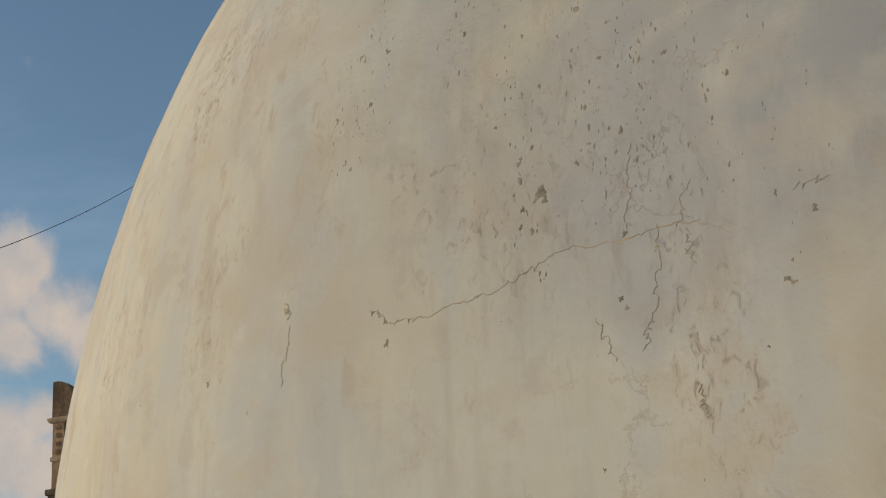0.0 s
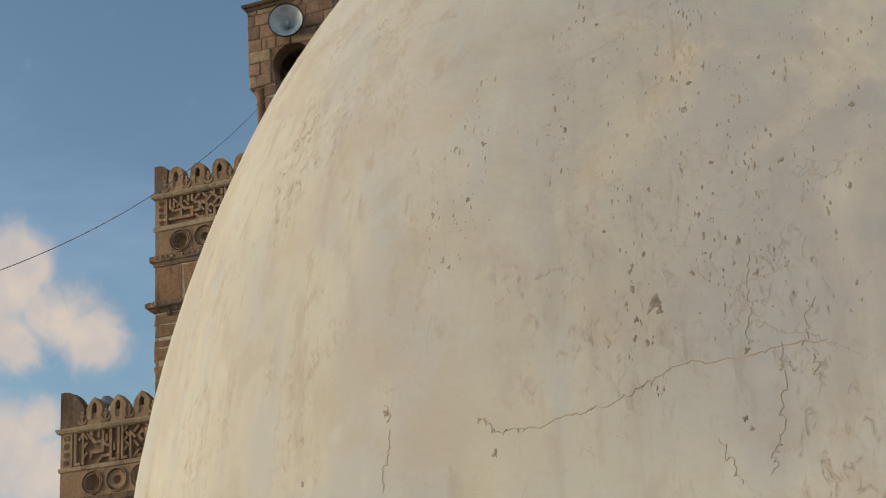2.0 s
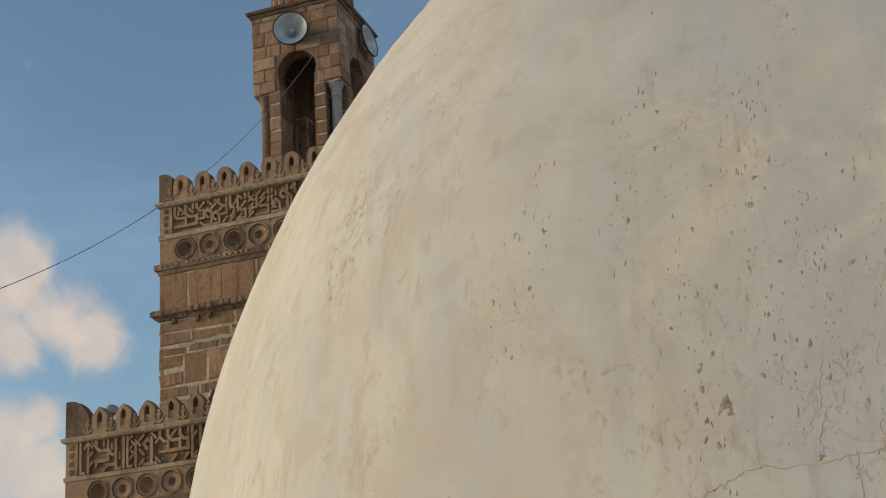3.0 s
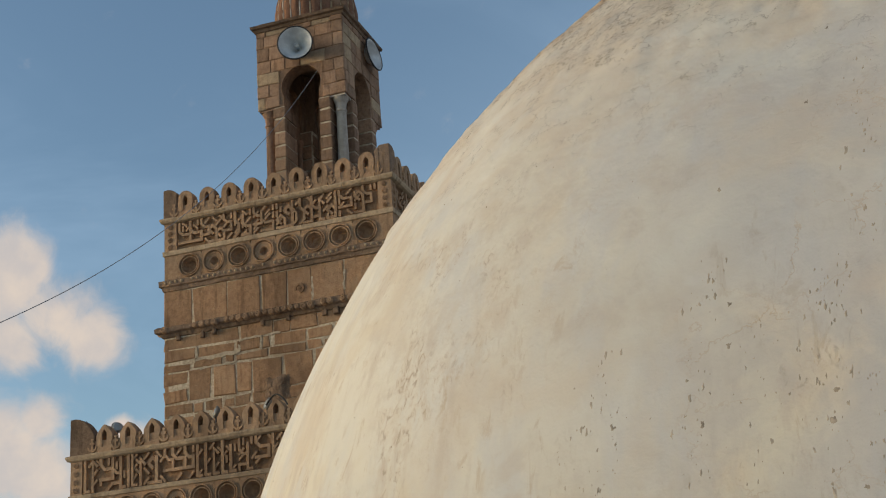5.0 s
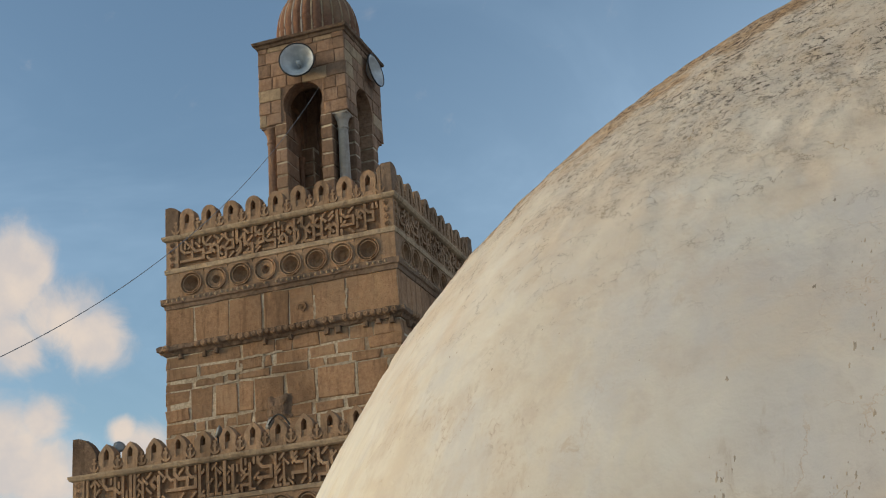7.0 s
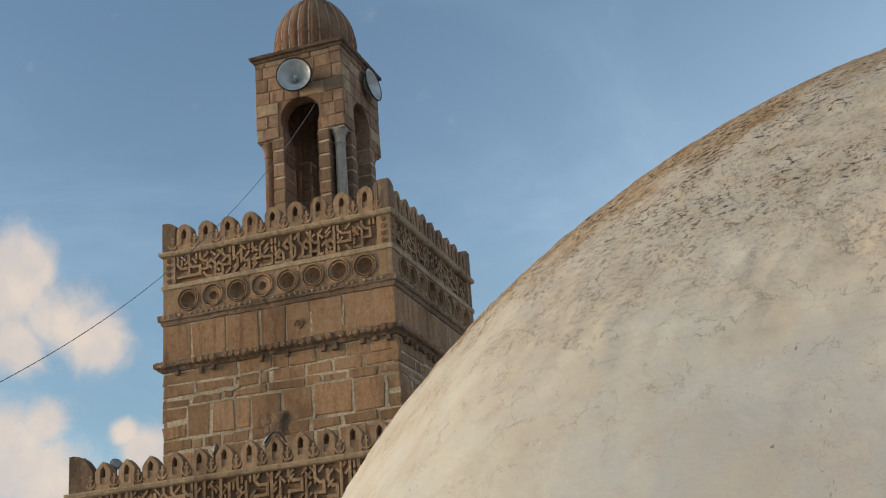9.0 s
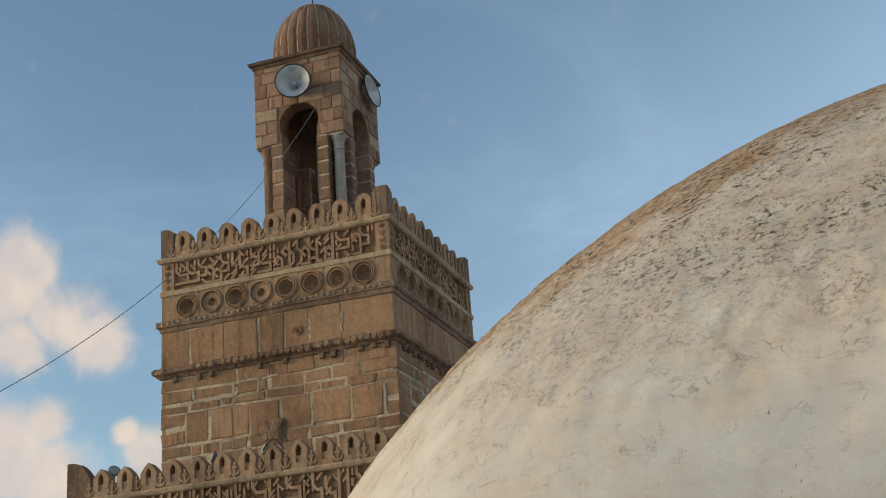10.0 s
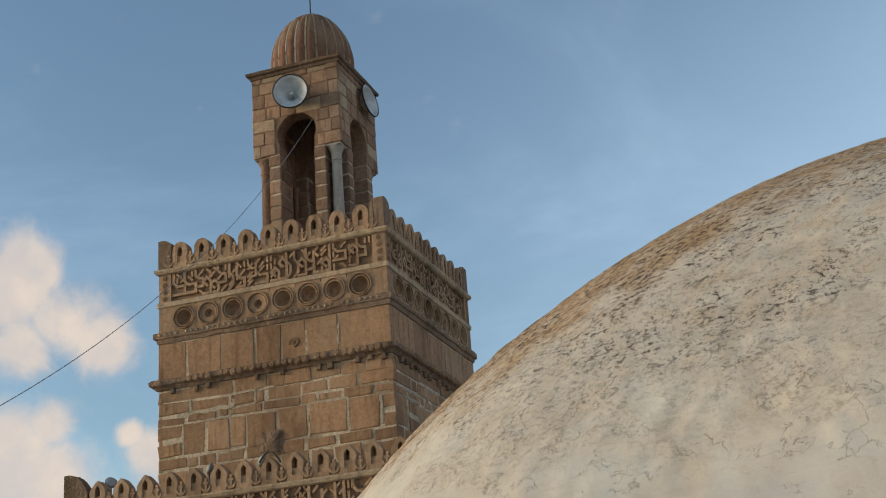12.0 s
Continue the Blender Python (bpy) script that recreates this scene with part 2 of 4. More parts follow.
    c = mix(t, math_node(t, "MULTIPLY", lichen, 0.8), c, mix(t, ramp(t, mid2, 0.40, 0.62), (0.46, 0.275, 0.12), (0.54, 0.385, 0.23)))
    c = mix(t, math_node(t, "MULTIPLY", math_node(t, "MULTIPLY", lichen, ramp(t, pit, 0.47, 0.56)), 0.75), c, (0.13, 0.07, 0.045))
    holes = math_node(t, "MAXIMUM", holes, math_node(t, "MULTIPLY", math_node(t, "MULTIPLY", nick, skirt), 0.6))
    c = mix(t, math_node(t, "MULTIPLY", holes, 0.95), c, (0.06, 0.042, 0.032))
    t.links.new(c, p.inputs["Base Color"])
    h = math_node(t, "ADD", math_node(t, "MULTIPLY", fine, 0.12), math_node(t, "MULTIPLY", mid2, 0.7))
    h = math_node(t, "SUBTRACT", h, math_node(t, "MULTIPLY", flakes, 0.12))
    h = math_node(t, "SUBTRACT", h, math_node(t, "MULTIPLY", craze, 0.06))
    h = math_node(t, "SUBTRACT", h, math_node(t, "MULTIPLY", holes, 0.9))
    h = math_node(t, "ADD", h, math_node(t, "MULTIPLY", math_node(t, "MULTIPLY", pit, crown), 1.4))
    bump(t, p, h, 0.6, 0.008)
    return m


def plain(name, colour, rough=0.5, metal=0.0, wear=0.25, scale=12.0):
    m, t, p, co = material(name, rough, metal, 0.4)
    f = noise_tex(t, co, scale, 6.0, 0.6)
    c = mix(t, ramp(t, f, 0.3, 0.75), tuple(q * (1 - wear) for q in colour), colour)
    t.links.new(c, p.inputs["Base Color"])
    bump(t, p, f, 0.2, 0.004)
    return m


CRUST_Z = 2.84
SANDSTONE = stone("brown_sandstone", (0.436, 0.257, 0.143), (0.231, 0.127, 0.069), (0.343, 0.228, 0.139), 0.17)
LANTERN_STONE = stone("reddish_sandstone", (0.42, 0.262, 0.165), (0.205, 0.120, 0.076), (0.31, 0.205, 0.138), 0.20)
CARVED = stone("carved_sandstone", (0.475, 0.298, 0.177), (0.244, 0.147, 0.084), (0.383, 0.260, 0.160), 0.12, 0.5)
PALE_STONE = stone("pale_weathered_stone", (0.541, 0.396, 0.251), (0.297, 0.205, 0.129), (0.409, 0.297, 0.195), 0.1)
DARK_STONE = stone("dark_weathered_stone", (0.290, 0.187, 0.119), (0.128, 0.083, 0.055), (0.211, 0.152, 0.110), 0.15)
RED_STONE = stone("reddish_stone", (0.343, 0.205, 0.132), (0.198, 0.119, 0.079), (0.264, 0.191, 0.139), 0.1)
MARBLE = stone("grey_marble", (0.53, 0.465, 0.39), (0.34, 0.295, 0.25), (0.43, 0.36, 0.30), 0.05, 0.2)
ROOF_TILE = stone("brown_glazed_rib", (0.244, 0.125, 0.077), (0.132, 0.066, 0.041), (0.185, 0.111, 0.074), 0.08, 0.3)
MORTAR = mortar_material()
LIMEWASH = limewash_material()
FLAKE = plain("bare_old_plaster", (0.42, 0.345, 0.265), 0.95, 0.0, 0.5, 90.0)
SPECK = plain("brown_worn_speck", (0.50, 0.415, 0.32), 0.95, 0.0, 0.45, 60.0)
REPAIR = plain("pale_lime_repair", (0.53, 0.425, 0.30), 0.95, 0.0, 0.45, 16.0)
CRACK = plain("rusty_crack", (0.56, 0.43, 0.29), 0.95, 0.0, 0.3, 25.0)
TERRACE = plain("terrace_render", (0.66, 0.62, 0.55), 0.95, 0.0, 0.3, 3.0)
EARTH = plain("dusty_ground", (0.30, 0.26, 0.21), 0.95, 0.0, 0.35, 0.4)
HORN_GREY = plain("grey_enamelled_metal", (0.68, 0.69, 0.68), 0.42, 0.15, 0.3, 7.0)
DARK_METAL = plain("dark_metal", (0.045, 0.043, 0.042), 0.5, 0.6)
LAMP_METAL = plain("weathered_lamp_metal", (0.24, 0.22, 0.19), 0.55, 0.2)
LAMP_GLASS = plain("lamp_glass", (0.34, 0.34, 0.32), 0.15, 0.0, 0.05)
CABLE = plain("grey_cable", (0.25, 0.24, 0.235), 0.7)


# ---- mesh helpers ----
def part(name, bm, mat, parent=None, label="", m=None, smooth=False):
    bmesh.ops.recalc_face_normals(bm, faces=bm.faces)
    me = bpy.data.meshes.new(name)
    bm.to_mesh(me)
    bm.free()
    return place(name, me, mat, parent, label, m, smooth)


def place(name, me, mat, parent=None, label="", m=None, smooth=False):
    if not me.materials:
        me.materials.append(mat)
        if smooth:
            me.polygons.foreach_set("use_smooth", [True] * len(me.polygons))
    ob = new(name, me)
    ob.parent = parent
    if m is not None:
        ob.matrix_basis = m
    return tagged(ob, label) if label else ob


def add_box(bm, x0, x1, y0, y1, z0, z1, m=None):
    v = [bm.verts.new(m @ Vector(c) if m else c) for c in
         ((x0, y0, z0), (x1, y0, z0), (x1, y1, z0), (x0, y1, z0), (x0, y0, z1), (x1, y0, z1), (x1, y1, z1), (x0, y1, z1))]
    for f in ((0, 3, 2, 1), (4, 5, 6, 7), (0, 1, 5, 4), (1, 2, 6, 5), (2, 3, 7, 6), (3, 0, 4, 7)):
        bm.faces.new([v[i] for i in f])
    return v


def box_mesh(*dims):
    bm = bmesh.new()
    add_box(bm, *dims)
    return bm


def block_mesh(u0, u1, z0, z1, front, back, rng, chamfer=0.012, wobble=0.007):
    """A dressed block on a face that looks to -y: chamfered, slightly uneven."""
    bm = bmesh.new()
    j = lambda s=wobble: rng.uniform(-s, s)
    outer = [(u0, z0), (u1, z0), (u1, z1), (u0, z1)]
    wob = [(j(), j()) for _ in outer]
    loops = []
    for y, inset in ((back, 0.0), (front + chamfer, 0.0), (front, chamfer)):
        row = []
        for (u, z), (du, dz) in zip(outer, wob):
            su, sz = (1 if u == u0 else -1), (1 if z == z0 else -1)
            row.append(bm.verts.new((u + du + su * inset, y + (j(0.004) if y == front else 0), z + dz + sz * inset)))
        loops.append(row)
    for a, b in zip(loops, loops[1:]):
        for i in range(4):
            bm.faces.new((a[i], a[(i + 1) % 4], b[(i + 1) % 4], b[i]))
    bm.faces.new(loops[-1])
    bm.faces.new(loops[0][::-1])
    return bm


def lathe(bm, profile, n, m=None, wave=None, caps=True):
    """Turns (radius, height) pairs round z."""
    rows = []
    for r, z in profile:
        if r < 1e-5:
            rows.append([bm.verts.new(m @ Vector((0, 0, z)) if m else (0, 0, z))])
            continue
        row = []
        for i in range(n):
            a = 2 * math.pi * i / n
            k = r * (wave(a, z) if wave else 1)
            c = Vector((k * math.cos(a), k * math.sin(a), z))
            row.append(bm.verts.new(m @ c if m else c))
        rows.append(row)
    for a, b in zip(rows, rows[1:]):
        for i in range(n):
            p, q = a[i % len(a)], a[(i + 1) % len(a)]
            r, s = b[(i + 1) % len(b)], b[i % len(b)]
            loop = list(dict.fromkeys((p, q, r, s)))
            if len(loop) > 2:
                bm.faces.new(loop)
    for end in (rows[0], rows[-1]) if caps else ():
        if len(end) > 2:
            bm.faces.new(end)


def square_loft(half, profile, seg=48, wear=0.006, seed=0.0):
    """A moulding round a square shaft; profile is (outwards, z) from bottom to top, edges slightly worn."""
    bm = bmesh.new()
    rows = []
    for o, z in profile:
        h = half + o
        row = []
        for side in range(4):
            rot = Matrix.Rotation(side * math.pi / 2, 3, "Z")
            for i in range(seg):
                c = rot @ Vector((-h + 2 * h * i / seg, -h, z))
                n = noise.noise_vector(c * 5.0 + Vector((seed, 0, 0))) + 0.7 * noise.noise_vector(c * 15.0)
                w = wear if o > 0.001 else 0.0
                row.append(bm.verts.new(c + n * w))
        rows.append(row)
    n = 4 * seg
    for a, b in zip(rows, rows[1:]):
        for i in range(n):
            bm.faces.new((a[i], a[(i + 1) % n], b[(i + 1) % n], b[i]))
    bm.faces.new(rows[0][::-1])
    bm.faces.new(rows[-1])
    return bm


def prism(bm, outline, y0, y1):
    """Extrudes an outline of (u, z) from y0 to y1."""
    a = [bm.verts.new((u, y0, z)) for u, z in outline]
    b = [bm.verts.new((u, y1, z)) for u, z in outline]
    n = len(outline)
    for i in range(n):
        bm.faces.new((a[i], a[(i + 1) % n], b[(i + 1) % n], b[i]))
    bm.faces.new(a)
    bm.faces.new(b[::-1])


def bar(bm, p, q, width, y0, y1):
    """A raised straight stroke between two points of a face."""
    d = Vector((q[0] - p[0], q[1] - p[1]))
    length = d.length
    d.normalize()
    n = Vector((-d.y, d.x)) * width / 2
    e = d * width / 2
    c = [(p[0] - e.x + n.x, p[1] - e.y + n.y), (p[0] - e.x - n.x, p[1] - e.y - n.y),
         (q[0] + e.x - n.x, q[1] + e.y - n.y), (q[0] + e.x + n.x, q[1] + e.y + n.y)]
    prism(bm, c, y0, y1)


def ribbon(bm, pts, width, y0, y1):
    """A raised bent stroke of one width that follows (u, z) points of a face."""
    rows = []
    for i, p in enumerate(pts):
        a = Vector(p) - Vector(pts[i - 1]) if i else Vector(pts[1]) - Vector(p)
        b = Vector(pts[i + 1]) - Vector(p) if i < len(pts) - 1 else a
        a, b = a.normalized(), b.normalized()
        n = Vector((-a.y, a.x)) + Vector((-b.y, b.x))
        n = n.normalized() if n.length > 1e-3 else Vector((-a.y, a.x))
        n *= width / 2 / max(n.dot(Vector((-a.y, a.x))), 0.55)
        c = Vector(p)
        if i == 0:
            c -= a * width / 2
        if i == len(pts) - 1:
            c += b * width / 2
        rows.append([bm.verts.new((q.x, y, q.y)) for q, y in ((c + n, y1), (c + n, y0), (c - n, y0), (c - n, y1))])
    for a, b in zip(rows, rows[1:]):
        for k in range(4):
            bm.faces.new((a[k], a[(k + 1) % 4], b[(k + 1) % 4], b[k]))
    bm.faces.new(rows[0])
    bm.faces.new(rows[-1][::-1])


def tube(bm, points, radius, n=6):
    rows = []
    for i, p in enumerate(points):
        d = (Vector(points[min(i + 1, len(points) - 1)]) - Vector(points[max(i - 1, 0)])).normalized()
        s = d.cross(Vector((0, 0, 1)))
        s = s.normalized() if s.length > 1e-4 else Vector((1, 0, 0))
        u = s.cross(d)
        rows.append([bm.verts.new(Vector(p) + (s * math.cos(2 * math.pi * k / n) + u * math.sin(2 * math.pi * k / n)) * radius) for k in range(n)])
    for a, b in zip(rows, rows[1:]):
        for k in range(n):
            bm.faces.new((a[k], a[(k + 1) % n], b[(k + 1) % n], b[k]))
    bm.faces.new(rows[0])
    bm.faces.new(rows[-1])


def face(k):
    return Matrix.Rotation(k * math.pi / 2, 4, "Z")


# ---- setting ----
STREET = -6.5
bm = bmesh.new()
add_box(bm, -2500, 2500, -2500, 2500, STREET - 0.5, STREET)
tagged(part("ground", bm, EARTH), "dusty flat ground round the old mosque", "ground", kind="structure")
bm = bmesh.new()
add_box(bm, -16, 20, -26, -1.5, STREET, 0.0)
tagged(part("roof_terrace", bm, TERRACE), "pale rendered flat roof terrace of the mosque", "roof", kind="structure")


# ---- the great whitewashed dome ----
DOME = Vector((6.571, -13.214, 0.0))
DOME_R, DOME_Z, DOME_H, DOME_N, DOME_M = 2.083, 0.956, 2.614, 2.731, 1.4635


def dome_radius(z):
    u = max((z - DOME_Z) / DOME_H, 0.0)
    return DOME_R * max(1 - u ** DOME_N, 0.0) ** (1 / DOME_M)


def smooth(x, lo, hi):
    f = min(max((x - lo) / (hi - lo), 0.0), 1.0)
    return f * f * (3 - 2 * f)


def flattening(a, z):
    """The hand-built shell is flatter on its south side, below the crown; a in degrees."""
    a = (a + 180) % 360 - 180
    depth = 0.07 + 0.018 * math.exp(-((z - 2.6) / 0.22) ** 2)
    return depth * smooth(a, -134, -104) * (1 - smooth(a, -70, -40)) * (1 - smooth(z, 2.85, 3.2))


def dome_point(a, z, out=0.0):
    r = dome_radius(z) * (1 - flattening(math.degrees(a), z))
    c = Vector((r * math.cos(a), r * math.sin(a), z))
    lump = 0.008 * noise.noise(c * 1.1) + 0.006 * noise.noise(c * 3.1 + Vector((7, 1, 3))) + 0.0015 * noise.noise(c * 11.0)
    if z > CRUST_Z - 0.3:
        lump += 0.004 * noise.noise(c * 9.0) + 0.006 * noise.noise(c * 26.0)
    k = 1 + (lump + out) / max(r, 0.25)
    return Vector((c.x * k, c.y * k, z))


def build_dome():
    dome = tagged(new("dome"), "large whitewashed plaster dome, cracked and stained, rising from the terrace", "dome")
    dome.location = DOME
    bm = bmesh.new()
    n = 800
    heights = [0.0, 0.2, 0.4, 0.6] + [DOME_Z + DOME_H * math.sin(math.pi / 2 * i / 210) * (1 if i < 210 else 0.99995) for i in range(211)]
    rows = [[bm.verts.new(dome_point(2 * math.pi * i / n, z)) for i in range(n)] for z in heights]
    for a, b in zip(rows, rows[1:]):
        for i in range(n):
            bm.faces.new((a[i], a[(i + 1) % n], b[(i + 1) % n], b[i]))
    bm.faces.new(rows[-1])
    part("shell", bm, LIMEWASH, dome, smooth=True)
    rng = random.Random(5)
    # long settlement cracks wander over the plaster: start, end (degrees round the axis, height), width
    for a0, z0, a1, z1, width in CRACKS:
        bm = bmesh.new()
        steps = 26
        drift_a = drift_z = 0.0
        line = []
        for i in range(steps + 1):
            f = i / steps
            drift_a = drift_a * 0.55 + rng.uniform(-0.13, 0.13)
            drift_z = drift_z * 0.55 + rng.uniform(-0.004, 0.004)
            fade = min(1, 6 * f, 6 * (1 - f))
            line.append((radians(a0 + (a1 - a0) * f + drift_a * fade), z0 + (z1 - z0) * f + drift_z * fade))
        prev = None
        for i, (a, z) in enumerate(line):
            f = i / steps
            w = 0.85 * width * (0.30 + 1.3 * abs(noise.noise(Vector((a * 90, z * 60, 3))))) * min(1, 3 * f + 0.3, 3 * (1 - f) + 0.3)
            b = line[min(i + 1, steps)] if i < steps else line[i - 1]
            along = dome_point(b[0], b[1]) - dome_point(a, z)
            out = Vector((math.cos(a), math.sin(a), 0.35)).normalized()
            side = along.cross(out).normalized() * w * (1 if i < steps else -1)
            c = dome_point(a, z, 0.0001)
            row = (bm.verts.new(c - side - out * 0.0005), bm.verts.new(c + out * 0.0005), bm.verts.new(c + side - out * 0.0005))
            if prev:
                bm.faces.new((prev[0], prev[1], row[1], row[0]))
                bm.faces.new((prev[1], prev[2], row[2], row[1]))
            prev = row
        part("crack", bm, CRACK, dome)
    # bare spots where the limewash has flaked off: degrees round the axis, height, size
    def flake(bm, a0, z0, size, tall=1.15):
        ring = []
        for i in range(11):
            t = 2 * math.pi * i / 11
            k = size * rng.uniform(0.25, 1.2)
            ring.append(bm.verts.new(dome_point(a0 + k * math.cos(t) / 2.0, z0 + k * tall * math.sin(t), -0.0001)))
        mid = bm.verts.new(dome_point(a0, z0, 0.0008))
        for i in range(11):
            bm.faces.new((ring[i], ring[(i + 1) % 11], mid))

    for a0, z0, size in FLAKES:
        bm = bmesh.new()
        flake(bm, radians(a0), z0, size)
        part("flaked_spot", bm, FLAKE, dome)
    # fine specks of lost limewash, gathered in the runs of the rain
    bm = bmesh.new()
    for a0, z0, z1, width, count in SPECK_RUNS:
        for _ in range(int(1.4 * count)):
            z = rng.uniform(z0, z1)
            a = radians(a0 + rng.gauss(0, width) + 0.5 * math.sin(z * 9))
            flake(bm, a, z, 0.0008 + 0.0026 * rng.random() ** 3, rng.uniform(0.8, 3.2))
    for _ in range(150):
        flake(bm, radians(rng.uniform(-150, -92)), rng.uniform(1.2, 2.75), 0.0008 + 0.0016 * rng.random() ** 2, rng.uniform(0.6, 1.8))
    tagged(part("lost_specks", bm, SPECK, dome, "small dark specks where the limewash has fallen off"), kind="stuff")
    return dome


FLAKES = [(-109.3, 1.658, 0.0125), (-109.1, 1.650, 0.0065), (-110.0, 1.682, 0.0056), (-109.9, 1.644, 0.0047), (-110.0, 1.622, 0.0046), (-107.9, 1.685, 0.0055), (-107.0, 1.817, 0.0046),
          (-106.3, 1.583, 0.0052), (-106.6, 1.510, 0.0044), (-106.4, 1.498, 0.0038), (-115.3, 1.523, 0.0059), (-123.8, 1.537, 0.0055), (-109.3, 1.804, 0.0040), (-111.7, 2.020, 0.0051),
          (-101.9, 1.838, 0.0045), (-104.5, 1.795, 0.0055), (-105.7, 1.667, 0.0050), (-100.1, 1.556, 0.0056), (-107.6, 1.331, 0.0036), (-117.4, 1.775, 0.0036), (-116.3, 1.940, 0.0058),
          (-112.7, 1.924, 0.0056), (-107.9, 1.901, 0.0060), (-107.7, 1.935, 0.0048), (-111.7, 2.076, 0.0043), (-108.8, 2.375, 0.0048), (-112.4, 2.256, 0.0044), (-108.4, 2.526, 0.0050)]
CRACKS = [(-119.94, 1.612, -119.65, 1.590, 0.0026), (-116.0, 1.570, -115.07, 1.546, 0.0024), (-115.07, 1.546, -113.6, 1.541, 0.0017), (-113.6, 1.541, -110.6, 1.557, 0.0014), (-110.6, 1.557, -108.8, 1.581, 0.0015),
          (-108.8, 1.581, -103.7, 1.576, 0.0028), (-105.16, 1.584, -105.4, 1.490, 0.0018), (-105.4, 1.490, -106.0, 1.447, 0.0014), (-104.5, 1.577, -103.9, 1.625, 0.0018), (-104.2, 1.571, -104.1, 1.534, 0.0020),
          (-105.9, 1.690, -106.2, 1.586, 0.0016), (-119.63, 1.580, -119.9, 1.504, 0.0014), (-107.5, 1.495, -106.9, 1.442, 0.0016), (-104.4, 1.406, -104.1, 1.363, 0.0016), (-100.7, 1.581, -99.4, 1.586, 0.0016),
          (-101.3, 1.490, -100.9, 1.483, 0.0018), (-119.3, 2.790, -118.8, 2.735, 0.0024), (-109.4, 2.655, -107.9, 2.622, 0.0024), (-104.5, 2.750, -103.4, 2.725, 0.0024)]
# degrees round the axis, from and to height, spread, how many
SPECK_RUNS = [(-110.0, 1.55, 2.05, 0.45, 60), (-107.6, 1.60, 2.10, 0.5, 90), (-105.6, 1.62, 1.95, 0.45, 60), (-103.4, 1.60, 2.00, 0.6, 50), (-112.6, 1.80, 2.15, 0.4, 40),
              (-116.4, 1.80, 2.05, 0.5, 40), (-101.0, 1.50, 2.10, 0.8, 40), (-106.5, 2.00, 2.45, 0.6, 40), (-117.5, 1.75, 1.95, 0.5, 20)]
build_dome()


# ---- the minaret ----
AXIS = (-1.8, 1.8)
minaret = tagged(new("minaret"), "square brown sandstone minaret in stepped storeys with carved bands and merlons", "minaret")
minaret.location = (*AXIS, STREET)
UP = Matrix.Translation((0, 0, -STREET))
HALF_1, HALF_2 = 2.711, 1.8


def masonry(parent, half, courses, seeds, mat, proud=0.011, laid=None):
    """Dressed blocks in courses on the four faces; each block stands a little proud of the mortar."""
    for k in range(4):
        rng = random.Random(seeds[k % 2])
        reach = half + proud if k % 2 == 0 else half - 0.002
        for z0, z1, w0, w1, gap in courses:
            u = -reach
            joints = [q for q in (laid or {}).get(z0, ())] if k == 0 else []
            while u < reach - 0.02:
                w = rng.uniform(w0, w1)
                if reach - (u + w) < w0 * 0.6:
                    w = reach - u
                if k == 0 and laid and z0 in laid:
                    w = (joints.pop(0) if joints else reach) - u
                g = 0.8 * gap * rng.uniform(0.35, 1.9)
                lo, hi = (0 if u <= -reach + 0.001 else g / 2), (0 if u + w >= reach - 0.001 else g / 2)
                dz = rng.uniform(-0.35, 0.35) * gap
                trim = 0.8 * gap * rng.uniform(0.25, 0.9)
                split = rng.random() < 0.18 and 0.3 < z1 - z0 < 0.5
                tops = ((z0, (z0 + z1) / 2 - 0.02), ((z0 + z1) / 2 + 0.02, z1)) if split else ((z0, z1),)
                for s0, s1 in tops:
                    front = -half - proud + rng.uniform(-0.004, 0.008)
                    bm = block_mesh(u + lo, u + w - hi, s0 + trim / 2 + dz, s1 - trim / 2 + dz, front, -half + 0.06, rng, 0.014, 0.017)
                    part("stone_block", bm, mat, parent, m=face(k))
                u += w


